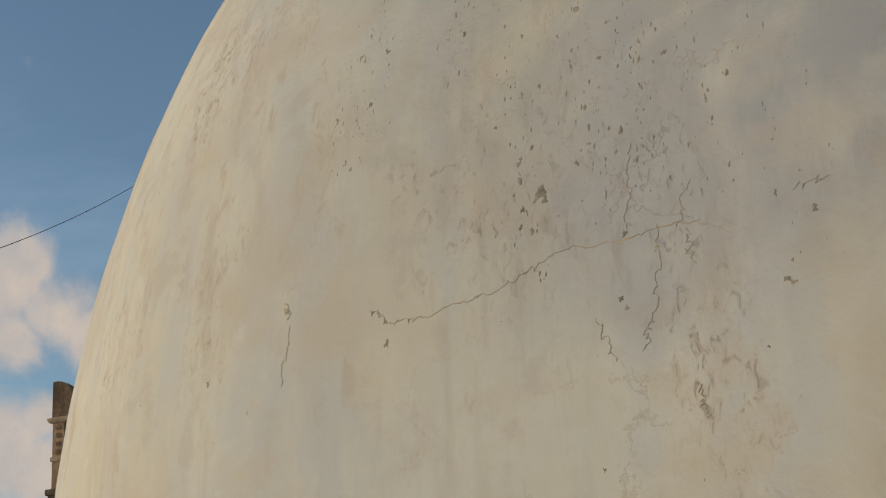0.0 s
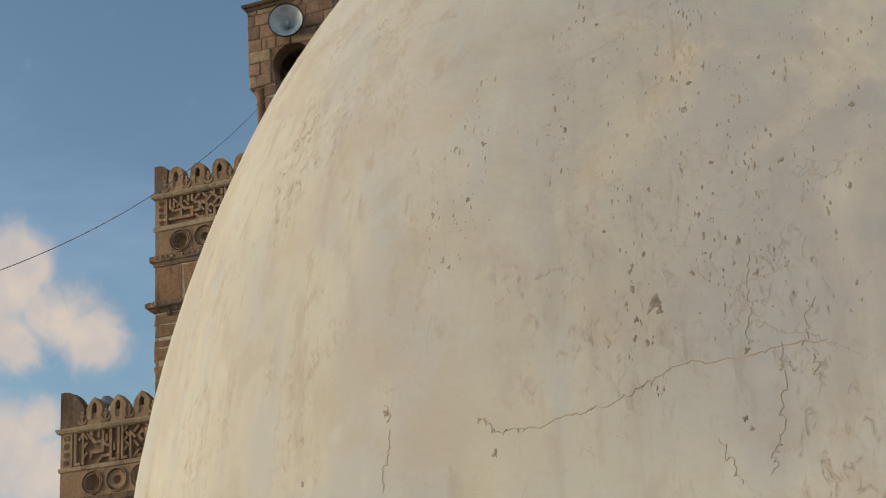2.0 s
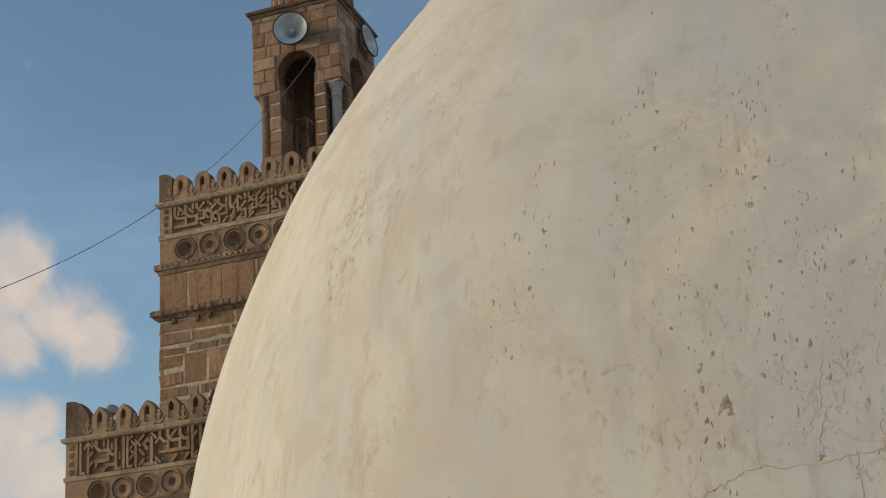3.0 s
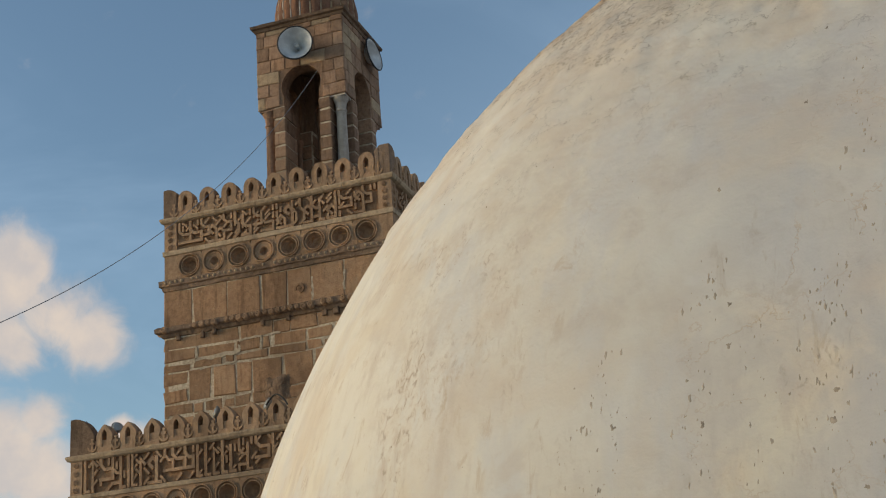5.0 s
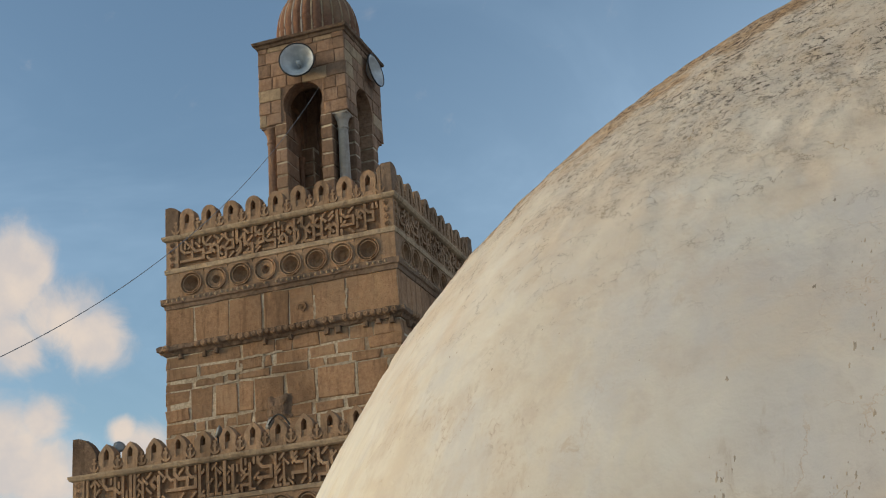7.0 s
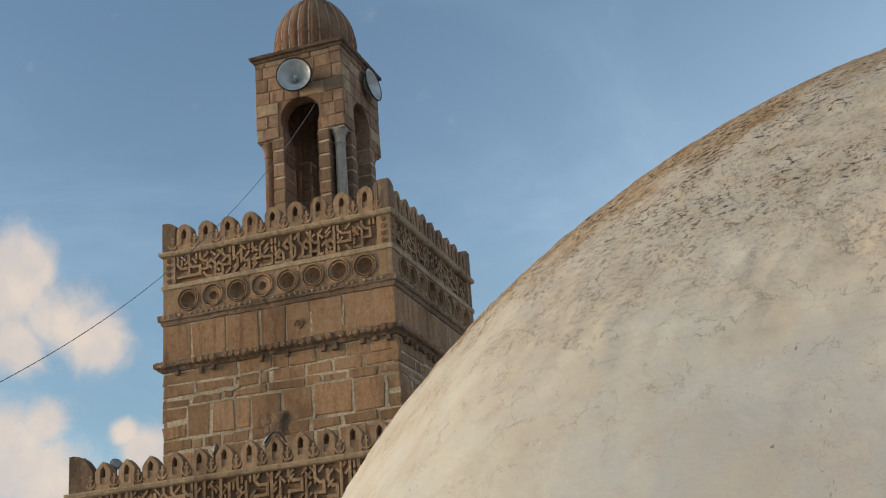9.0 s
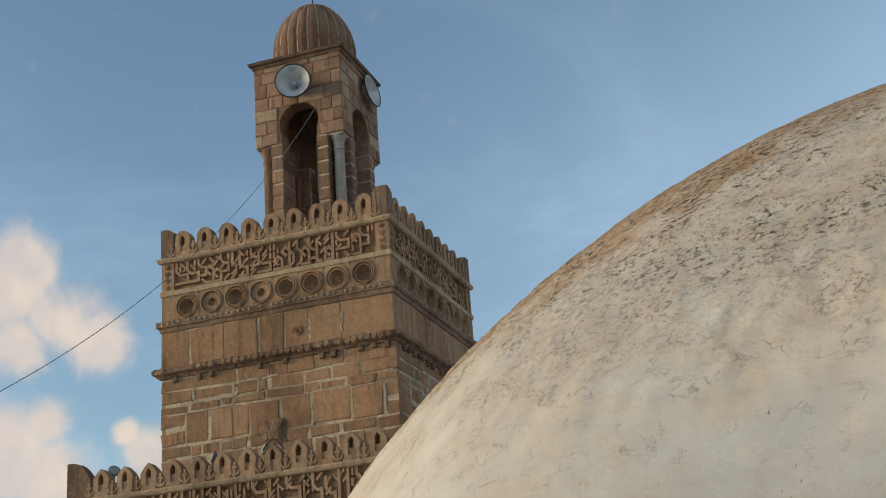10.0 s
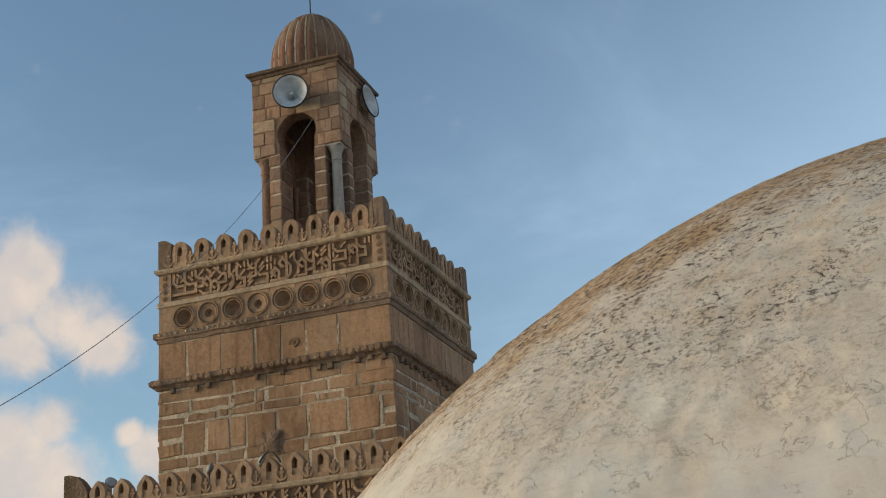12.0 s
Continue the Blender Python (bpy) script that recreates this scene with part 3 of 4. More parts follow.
def merlon_mesh(width, z0, z1, pointed, y, thick=0.15):
    """A rounded or pointed merlon with a blind slot in its face."""
    bm = bmesh.new()
    h = z1 - z0
    side = [(width / 2 * 0.93, 0.0), (width / 2 * 0.90, 0.35 * h), (width / 2, 0.50 * h), (width / 2 * 0.99, 0.62 * h)]
    arc = []
    for i in range(1, 7):
        a = math.pi / 2 * i / 6
        if pointed:
            f = i / 6
            arc.append((width / 2 * (1 - f) ** 0.85, h * (0.62 + 0.38 * f ** 0.85)))
        else:
            arc.append((width / 2 * math.cos(a) ** 0.9 if i < 6 else 0.0, h * (0.62 + 0.38 * math.sin(a))))
    right = side + arc
    outline = right + [(-u, z) for u, z in right[-2::-1]]
    sw, s0, s1 = width * 0.15, 0.20 * h, 0.82 * h
    slot_right = [(sw, s0), (sw, s0 + 0.15 * h), (sw, s0 + 0.25 * h), (sw, s1 - 0.14 * h)] + [(sw * (1 - i / 6) ** 0.7, s1 - 0.14 * h + 0.14 * h * i / 6) for i in range(1, 7)]
    slot = slot_right + [(-u, z) for u, z in slot_right[-2::-1]]
    n = len(outline)
    ring = lambda pts, yy, s=1.0: [bm.verts.new((u * s, yy, z0 + z)) for u, z in pts]
    fo, fs, fd = ring(outline, -y, 0.94), ring(slot, -y), ring(slot, -y + 0.12)
    mid, back = ring(outline, -y + 0.018), ring(outline, -y + thick)
    for i in range(n):
        j = (i + 1) % n
        bm.faces.new((fo[i], fo[j], fs[j], fs[i]))
        bm.faces.new((fs[i], fs[j], fd[j], fd[i]))
        bm.faces.new((fo[j], fo[i], mid[i], mid[j]))
        bm.faces.new((mid[j], mid[i], back[i], back[j]))
    bm.faces.new(fd)
    bm.faces.new(back)
    me = bpy.data.meshes.new("merlon")
    bmesh.ops.recalc_face_normals(bm, faces=bm.faces)
    bm.to_mesh(me)
    bm.free()
    return me


def ornament_mesh(z0, h, y):
    """An anchor-shaped carved finial between two merlons, cut as one outline."""
    bm = bmesh.new()
    right = [(0.0, 0.0), (0.040, 0.06), (0.066, 0.20), (0.074, 0.42), (0.052, 0.38), (0.044, 0.26), (0.016, 0.20), (0.014, 0.55), (0.036, 0.57), (0.036, 0.68), (0.014, 0.70),
             (0.014, 0.84), (0.024, 0.90), (0.016, 0.98), (0.0, 1.0)]
    outline = right + [(-u, z) for u, z in right[-2:0:-1]]
    prism(bm, [(u, z0 + z * h) for u, z in outline], -y - 0.022, -y + 0.01)
    me = bpy.data.meshes.new("ornament")
    bmesh.ops.recalc_face_normals(bm, faces=bm.faces)
    bm.to_mesh(me)
    bm.free()
    return me


def corner_merlon_mesh(half, z0, z1, reach, drop, thick=0.16):
    """Two arms that meet on the corner and curve down along each face."""
    bm = bmesh.new()
    h = z1 - z0
    def arm(u0):
        pts = [(u0, z0), (u0, z1)]
        for i in range(0, 9):
            f = i / 8
            u = -half + 0.05 + (reach - 0.05) * f
            if u > u0:
                pts.append((u, z1 - drop * h * f ** 2.4))
        pts.append((-half + reach, z0))
        return pts
    prism(bm, arm(-half), -half, -half + thick)
    verts = len(bm.verts)
    prism(bm, [(-u, z) for u, z in arm(-half + thick)], -half, -half + thick)
    bm.verts.ensure_lookup_table()
    rot = Matrix.Rotation(-math.pi / 2, 4, "Z")
    for v in bm.verts[verts:]:
        v.co = rot @ v.co
    bmesh.ops.bevel(bm, geom=bm.edges[:], offset=0.008, segments=1, affect="EDGES", clamp_overlap=True)
    me = bpy.data.meshes.new("corner_merlon")
    bmesh.ops.recalc_face_normals(bm, faces=bm.faces)
    bm.to_mesh(me)
    bm.free()
    return me


def crown(parent, half, z0, z1, z_corner, count, pitch, corner_reach, drop, pointed):
    """Cornice, low parapet, merlons with ornaments between, and corner pieces."""
    part("cornice", square_loft(half, [(0.0, z0 - 0.075), (0.035, z0 - 0.06), (0.055, z0 - 0.025), (0.055, z0), (0.0, z0 + 0.004)], 60, 0.006), PALE_STONE, parent)
    low = z0 + 0.45 * (z1 - z0)
    bm = bmesh.new()
    for k in range(4):
        m = face(k)
        a = half - 0.004
        t = 0.14
        end = a if k % 2 == 0 else a - t
        add_box(bm, -end, end, -a, -a + t, z0 - 0.05, low, m)
    part("parapet", bm, CARVED, parent)
    me = merlon_mesh(pitch * 0.72, z0, z1, pointed, half + 0.012)
    orn = ornament_mesh(z0 + 0.02, (z1 - z0) * 0.50, half - 0.002)
    cor = corner_merlon_mesh(half + 0.012, z0, z_corner, corner_reach, drop)
    for k in range(4):
        place("corner_merlon", cor, DARK_STONE, parent, m=face(k))
        for i in range(count):
            u = (i - (count - 1) / 2) * pitch
            rng = random.Random(i * 7 + k)
            sway = Matrix.Translation((u, 0, rng.uniform(-0.014, 0.006)))
            place("merlon", me, CARVED, parent, m=face(k) @ sway)
        for i in range(count + 1):
            u = (i - count / 2) * pitch
            place("ornament", orn, CARVED, parent, m=face(k) @ Matrix.Translation((u, 0, 0)))


def roundel_mesh(pitch, z0, z1, radius, y, style):
    """A square slab with a ringed bowl sunk into it."""
    bm = bmesh.new()
    n, zc = 32, (z0 + z1) / 2
    h, v = pitch / 2, (z1 - z0) / 2
    edge, rim = [], []
    for i in range(n):
        a = 2 * math.pi * i / n
        c, s = math.cos(a), math.sin(a)
        k = min(h / max(abs(c), 1e-6), v / max(abs(s), 1e-6))
        edge.append((c * k, s * k))
    rows = [[bm.verts.new((u, -y, zc + w)) for u, w in edge]]
    depth = {0: [(1.0, 0), (0.98, -0.022), (0.90, -0.022), (0.86, 0.012), (0.80, 0.012), (0.77, -0.008), (0.69, -0.008), (0.64, 0.055), (0.45, 0.112), (0.10, 0.136)],
             1: [(1.0, 0), (0.98, -0.024), (0.86, -0.024), (0.80, 0.03), (0.72, 0.08), (0.45, 0.122), (0.10, 0.136)],
             2: [(1.0, 0), (0.98, -0.022), (0.88, -0.022), (0.84, 0.015), (0.75, 0.0), (0.60, 0.012), (0.36, 0.014), (0.26, 0.075), (0.10, 0.09)]}[style]
    for f, d in depth:
        rows.append([bm.verts.new((radius * f * math.cos(2 * math.pi * i / n), -y + d, zc + radius * f * math.sin(2 * math.pi * i / n))) for i in range(n)])
    for a, b in zip(rows, rows[1:]):
        for i in range(n):
            bm.faces.new((a[i], a[(i + 1) % n], b[(i + 1) % n], b[i]))
    bm.faces.new(rows[-1])
    me = bpy.data.meshes.new("roundel")
    bmesh.ops.recalc_face_normals(bm, faces=bm.faces)
    bm.to_mesh(me)
    bm.free()
    return me


def relief(half, length, z0, z1, seed, upright, y_ground, y_top):
    """An illegible carved script band: raised angular strokes on a sunk ground, one mesh for each knot of strokes."""
    rng = random.Random(seed)
    letters, infill = [], bmesh.new()
    h = z1 - z0
    rows_n, cols = 7, int(length / 0.060)
    col = length / cols
    step = h * 0.92 / (rows_n - 1)
    P = lambda c, r: (-length / 2 + col * (c + 0.5), z0 + h * 0.04 + step * r)
    used = set()

    def trace(*path):
        for a, b in zip(path, path[1:]):
            n = max(abs(a[0] - b[0]), abs(a[1] - b[1]))
            for i in range(n + 1):
                used.add((a[0] + (b[0] - a[0]) * i // max(n, 1), a[1] + (b[1] - a[1]) * i // max(n, 1)))
        letters.append(bmesh.new())
        ribbon(letters[-1], [P(*q) for q in path], 0.040 * rng.uniform(0.88, 1.15), y_top + rng.uniform(-0.004, 0.006), y_ground + 0.01)

    c = 0
    while c < cols - 3:
        kind = rng.random()
        if kind < upright:  # tall shaft with a foot or a hooked head
            top = rng.choice((5, 6, 6))
            path = [(c, 0), (c, top)]
            if rng.random() < 0.6:
                path = [(c + 1, 0)] + path
            if rng.random() < 0.4:
                path.append((c + 1, top - 1))
            trace(*path)
            c += 1 + (len(path) > 2)
        elif kind < upright + 0.35:  # knotted letter
            n, r = rng.choice((2, 3)), rng.choice((0, 1, 2))
            trace((c, r), (c + n, r), (c + n, r + 2), (c + 1, r + 2), (c, r + 3), (c, min(r + 5, 6)))
            c += n + rng.choice((0, 1))
        elif kind < upright + 0.6:  # loop with a tail
            r = rng.choice((1, 2, 3))
            trace((c, 0), (c + 2, 0), (c + 2, r + 1), (c + 1, r + 2), (c, r + 1), (c + 1, r))
            c += 2
        else:  # stepped diagonal
            trace((c, 0), (c + 1, 1), (c + 1, 3), (c, 4), (c, 6))
            c += rng.choice((1, 2))
        # small infill sprigs round the letter
        for a in range(max(c - 3, 0), c + 1):
            for r in range(rows_n - 1):
                if (a, r) not in used and (a, r + 1) not in used and rng.random() < 0.5:
                    side = rng.choice((-1, 0, 1, 1))
                    if (a + side, r + 1) not in used and 0 <= a + side < cols:
                        used.update(((a, r), (a + side, r + 1)))
                        bar(infill, P(a, r), P(a + side, r + 1), 0.032, y_top + 0.003, y_ground + 0.01)
    letters.append(infill)
    return letters


def storey(name, half, z_bottom, z_top, z):
    """One storey: shaft, carved bands and crown. z holds the heights of its bands."""
    body = part(name, box_mesh(-half, half, -half, half, z_bottom, z["cornice_low"][0]), MORTAR, minaret, m=UP)
    # core behind the carved bands
    part("core", box_mesh(-half + 0.14, half - 0.14, -half + 0.14, half - 0.14, z["cornice_low"][0], z_top - 0.1), CARVED, body)
    lo, hi = z["cornice_low"]
    part("lower_cornice", square_loft(half, [(0.0, lo), (0.02, lo + 0.005), (0.035, lo + 0.06), (0.06, lo + 0.075), (0.065, hi - 0.012), (0.0, hi)], 70, 0.010, 3.0), DARK_STONE, body)
    r0, r1 = hi, z["pale_band"][0]
    count, pitch, rad = z["roundels"]
    pile = [roundel_mesh(pitch, r0, r1, rad, half, s) for s in range(3)]
    edge = half - count * pitch / 2
    for k in range(4):
        rng = random.Random(31 + k)
        for i in range(count):
            me = pile[rng.choice((0, 0, 1, 2))]
            place("roundel", me, CARVED, body, m=face(k) @ Matrix.Translation(((i - (count - 1) / 2) * pitch, 0, 0)))
        for s in (-1, 1):
            reach = half if k % 2 == 0 else half - 0.142
            a, b = sorted((s * (half - edge), s * reach))
            part("corner_slab", box_mesh(a, b, -half, -half + 0.142, r0, r1), CARVED, body, m=face(k))
    lo, hi = z["pale_band"]
    part("pale_band", square_loft(half, [(0.0, lo), (0.018, lo + 0.008), (0.022, hi - 0.01), (0.0, hi)], 70, 0.004, 9.0), PALE_STONE, body)
    s0, s1 = z["script"]
    post = z["post"]
    for k in range(4):
        length = 2 * (half - post)
        part("band_ground", box_mesh(-half + post, half - post, -half + 0.045, -half + 0.142, s0, s1), SANDSTONE, body, m=face(k))
        *glyphs, infill = relief(half, length - 0.03, s0 + 0.01, s1 - 0.01, z["seed"] + k, z["upright"], -half + 0.045, -half - 0.003)
        for glyph in glyphs:
            part("carved_stroke", glyph, CARVED, body, m=face(k))
        tagged(part("carved_infill", infill, CARVED, body, "small raised carved sprigs between the strokes", face(k)), kind="stuff")
        for s in (-1, 1):
            reach = half if k % 2 == 0 else half - 0.142
            a, b = sorted((s * (half - post), s * reach))
            part("corner_panel", box_mesh(a, b, -half, -half + 0.142, s0, s1), CARVED, body, m=face(k))
            for i in range(4):
                bm = bmesh.new()
                n, size, u = 8, 0.042, (s * (half - post / 2))
                zc = s0 + (s1 - s0) * (i + 0.5) / 4
                rows = []
                for r, d in ((1.0, 0.004), (0.92, -0.014), (0.60, -0.006), (0.34, -0.018), (0.12, -0.012)):
                    rows.append([bm.verts.new((u + size * r * (1 if j % 2 else 0.72) * math.cos(math.pi * j / n), -half + d, zc + size * r * (1 if j % 2 else 0.72) * math.sin(math.pi * j / n))) for j in range(2 * n)])
                for p, q in zip(rows, rows[1:]):
                    for j in range(2 * n):
                        bm.faces.new((p[j], p[(j + 1) % (2 * n)], q[(j + 1) % (2 * n)], q[j]))
                bm.faces.new(rows[-1])
                part("rosette", bm, CARVED, body, m=face(k))
    return body


Z2 = dict(cornice_low=(8.03, 8.20), pale_band=(8.58, 8.665), script=(8.665, 9.085), roundels=(8, 0.397, 0.176), post=0.20, seed=11, upright=0.26)
Z1 = dict(cornice_low=(4.47, 4.63), pale_band=(4.99, 5.06), script=(5.06, 5.515), roundels=(13, 0.368, 0.165), post=0.18, seed=47, upright=0.55)
lower = storey("lower_storey", HALF_1, STREET, 5.56, Z1)
crown(lower, HALF_1, 5.585, 5.965, 6.10, 13, 0.365, 0.38, 0.52, True)
part("roof_slab", box_mesh(-HALF_1 + 0.12, HALF_1 - 0.12, -HALF_1 + 0.12, HALF_1 - 0.12, 5.40, 5.47), TERRACE, lower)
masonry(lower, HALF_1, [(2.6, 3.1, 0.4, 0.8, 0.03), (3.1, 3.5, 0.4, 0.8, 0.03), (3.5, 3.95, 0.4, 0.8, 0.03), (3.95, 4.47, 0.4, 0.8, 0.03)], (91, 92), SANDSTONE)

upper = storey("upper_storey", HALF_2, 5.47, 9.15, Z2)
crown(upper, HALF_2, 9.165, 9.565, 9.635, 9, 0.362, 0.225, 0.16, False)
part("roof_slab", box_mesh(-HALF_2 + 0.12, HALF_2 - 0.12, -HALF_2 + 0.12, HALF_2 - 0.12, 9.0, 9.10), TERRACE, upper)
masonry(upper, HALF_2, [(5.50, 5.72, 0.25, 0.6, 0.03), (5.72, 5.95, 0.25, 0.6, 0.03), (5.95, 6.17, 0.2, 0.55, 0.035), (6.17, 6.34, 0.18, 0.62, 0.035),
                        (6.34, 6.80, 0.30, 0.72, 0.042), (6.80, 6.94, 0.16, 0.62, 0.050), (6.94, 7.13, 0.22, 0.95, 0.038), (7.13, 7.33, 0.35, 1.1, 0.014),
                        (7.47, 8.03, 0.38, 0.80, 0.010)], (21, 22), SANDSTONE,
        laid={6.34: (-1.42, -1.05, -0.66, -0.42, 0.06, 0.53, 1.12, 1.60), 6.94: (-1.29, -0.66, -0.27, -0.10, 0.44, 0.85, 1.30),
              7.13: (-0.60, -0.08, 0.19, 0.60, 1.04, 1.40), 7.47: (-1.34, -0.78, -0.25, 0.15, 0.53, 1.02)})
# lime repairs smeared along and across the old joints
rng = random.Random(404)
REPAIRS = [(-1.30, 6.92, 0.02, 0.20, 0.045), (-1.28, 6.94, 0.62, 0.02, 0.050), (-0.62, 6.96, 0.03, 0.14, 0.04), (-0.58, 7.12, 0.60, 0.02, 0.032), (-1.22, 6.80, 0.55, 0.02, 0.034),
           (0.54, 7.50, 0.012, 0.34, 0.040), (1.02, 7.60, 0.01, 0.26, 0.026), (0.53, 6.36, 0.01, 0.42, 0.036), (1.12, 6.38, 0.01, 0.40, 0.036), (0.56, 6.80, 0.55, 0.01, 0.030),
           (1.60, 6.40, 0.01, 0.36, 0.030), (-0.28, 6.95, 0.02, 0.17, 0.036)]
for k in range(4):
    for u, z, du, dz, width in REPAIRS:
        if k:
            u, z = u + rng.uniform(-0.3, 0.3), z + rng.uniform(-0.04, 0.04)
        line, n = [], 9
        for i in range(n):
            f = i / (n - 1)
            line.append((u + du * f + rng.uniform(-0.012, 0.012) * (1 if dz > du else 0.3), z + dz * f + rng.uniform(-0.012, 0.012) * (1 if du > dz else 0.3)))
        bm = bmesh.new()
        ribbon(bm, line, width * rng.uniform(0.7, 1.1), -HALF_2 - 0.0125, -HALF_2 + 0.01)
        for v in bm.verts:
            v.co.z += rng.uniform(-0.25, 0.25) * width if du > dz else 0
            v.co.x += rng.uniform(-0.25, 0.25) * width if dz > du else 0
        part("mortar_repair", bm, REPAIR, upper, m=face(k))
part("string_course", square_loft(HALF_2, [(0.0, 7.33), (0.03, 7.335), (0.06, 7.38), (0.105, 7.40), (0.115, 7.455), (0.07, 7.485), (0.0, 7.49)], 90, 0.016, 5.0), DARK_STONE, upper)
rng = random.Random(8)
for k in range(4):
    for i in range(19):
        if rng.random() < 0.62 - 0.02 * i:
            continue
        u = -HALF_2 + 0.06 + i * 0.19 + rng.uniform(-0.02, 0.02)
        w, d = rng.uniform(0.026, 0.042), rng.uniform(0.035, 0.07)
        part("dentil", block_mesh(u - w, u + w, 7.335 - rng.uniform(0.05, 0.09), 7.345, -HALF_2 - d, -HALF_2 + 0.02, rng, 0.01, 0.006), DARK_STONE, upper, m=face(k))

bm = bmesh.new()
lathe(bm, [(0.026, -0.012), (0.022, 0.006), (0.010, 0.018), (0.0, 0.020)], 8, Matrix.Rotation(math.pi / 2, 4, "X"))
bead = part("bead", bm, PALE_STONE, upper, m=Matrix.Translation((-HALF_2 + 0.05, -HALF_2 - 0.064, 8.15)))
bm = bmesh.new()
lathe(bm, [(0.060, -0.03), (0.052, 0.004), (0.034, 0.028), (0.014, 0.020), (0.0, 0.034)], 7, Matrix.Rotation(math.pi / 2, 4, "X"))
boss = part("leaf_boss", bm, CARVED, upper, m=Matrix.Translation((-HALF_2 + 0.05, -HALF_2 - 0.115, 7.43)))
for k in range(4):
    rng = random.Random(60 + k)
    for i in range(1, 41):
        if rng.random() < 0.85:
            place("bead", bead.data, PALE_STONE, upper, m=face(k) @ Matrix.Translation((-HALF_2 + 0.05 + 0.0875 * i, -HALF_2 - 0.064, 8.15 + rng.uniform(-0.004, 0.004))))
    for i in range(1, 36):
        if rng.random() < 0.45 + 0.012 * i:
            size = rng.uniform(0.75, 1.1)
            place("leaf_boss", boss.data, CARVED, upper, m=face(k) @ Matrix.Translation((-HALF_2 + 0.05 + 0.1 * i + rng.uniform(-0.012, 0.012), -HALF_2 - 0.112, 7.43 + rng.uniform(-0.008, 0.008))) @ Matrix.Scale(size, 4))

# a broken, weathered patch of the front wall above the ledge
bm = bmesh.new()
grid = []
for i in range(15):
    row = []
    for j in range(13):
        f, g = i / 14, j / 12
        edge = min(f, 1 - f, g, 1 - g)
        q = Vector((f * 3.1, g * 3.1, 4.2))
        out = min(edge * 5, 1) * (0.03 + 0.03 * noise.noise(q * 1.3) + 0.012 * noise.noise(q * 4.0))
        row.append(bm.verts.new((-0.24 + 0.40 * f + 0.02 * noise.noise(q * 3), -HALF_2 - 0.006 - out, 6.16 + 0.36 * g + 0.02 * noise.noise(q * 3 + Vector((5, 0, 0))))))
    grid.append(row)
for a, b in zip(grid, grid[1:]):
    for j in range(12):
        bm.faces.new((a[j], b[j], b[j + 1], a[j + 1]))
part("eroded_patch", bm, DARK_STONE, upper, "crumbled brown stone patch")

# a worn carved leaf scroll on one block over the string course
for r, a0, a1, uc, zc in ((0.060, -70, 190, 0.35, 7.72), (0.020, 0, 330, 0.35, 7.71)):
    bm = bmesh.new()
    ribbon(bm, [(uc + r * math.cos(radians(a0 + (a1 - a0) * i / 10)), zc + r * math.sin(radians(a0 + (a1 - a0) * i / 10))) for i in range(11)], 0.030, -HALF_2 - 0.026, -HALF_2)
    part("leaf_scroll", bm, SANDSTONE, upper, "worn carved leaf scroll")

# ---- the lantern on top ----
LC = (-1.735 - AXIS[0], 1.694 - AXIS[1])
LAN = 0.735
LOW, SPRING, TOP = 9.10, 11.11, 12.50
NOTCH, DOOR = 0.265, 0.30
WALL = 0.26
lantern_at = UP @ Matrix.Translation((*LC, 0))
lantern = part("lantern", box_mesh(-LAN + WALL, LAN - WALL, -LAN + WALL, LAN - WALL, 12.2, TOP), DARK_STONE, minaret, m=lantern_at)
bm = bmesh.new()
a, b = LAN - 0.001, LAN - NOTCH
plan = [(DOOR, -a), (b, -a), (b, -b), (a, -b), (a, -DOOR), (DOOR, -DOOR)]
low, high = [bm.verts.new((x, y, LOW)) for x, y in plan], [bm.verts.new((x, y, SPRING)) for x, y in plan]
for i in range(6):
    bm.faces.new((low[i], low[(i + 1) % 6], high[(i + 1) % 6], high[i]))
bm.faces.new(low[::-1])
bm.faces.new(high)
pier = part("pier", bm, MORTAR, lantern)
for k in range(1, 4):
    place("pier", pier.data, MORTAR, lantern, m=face(k))


def arch_plate(reach, y0, y1):
    bm = bmesh.new()
    r, zc = 0.335, 11.42
    a0 = math.asin(-0.16 / 0.335)
    pts = [(-reach, SPRING), (-DOOR, SPRING), (-DOOR, zc - 0.16)]
    for i in range(0, 19):
        a = math.pi - a0 - (math.pi - 2 * a0) * i / 18
        pts.append((r * math.cos(a), zc + r * math.sin(a)))
    pts += [(DOOR, zc - 0.16), (DOOR, SPRING), (reach, SPRING), (reach, TOP), (-reach, TOP)]
    prism(bm, pts, y0, y1)
    return bm


for k in range(4):
    part("arch_wall", arch_plate(LAN if k % 2 == 0 else LAN - WALL, -LAN, -LAN + WALL), LANTERN_STONE, lantern, m=face(k))
rng = random.Random(77)
for k in range(4):
    z = LOW
    while z < SPRING - 0.05:
        h = min(rng.uniform(0.19, 0.25), SPRING - z)
        for s in (1, -1):
            a, b = sorted((s * (DOOR - 0.012), s * (LAN - NOTCH + 0.012)))
            part("stone_block", block_mesh(a, b, z + 0.016, z + h - 0.016, -LAN - 0.012, -DOOR - 0.02, rng, 0.012, 0.006), LANTERN_STONE, lantern, m=face(k))
        z += h
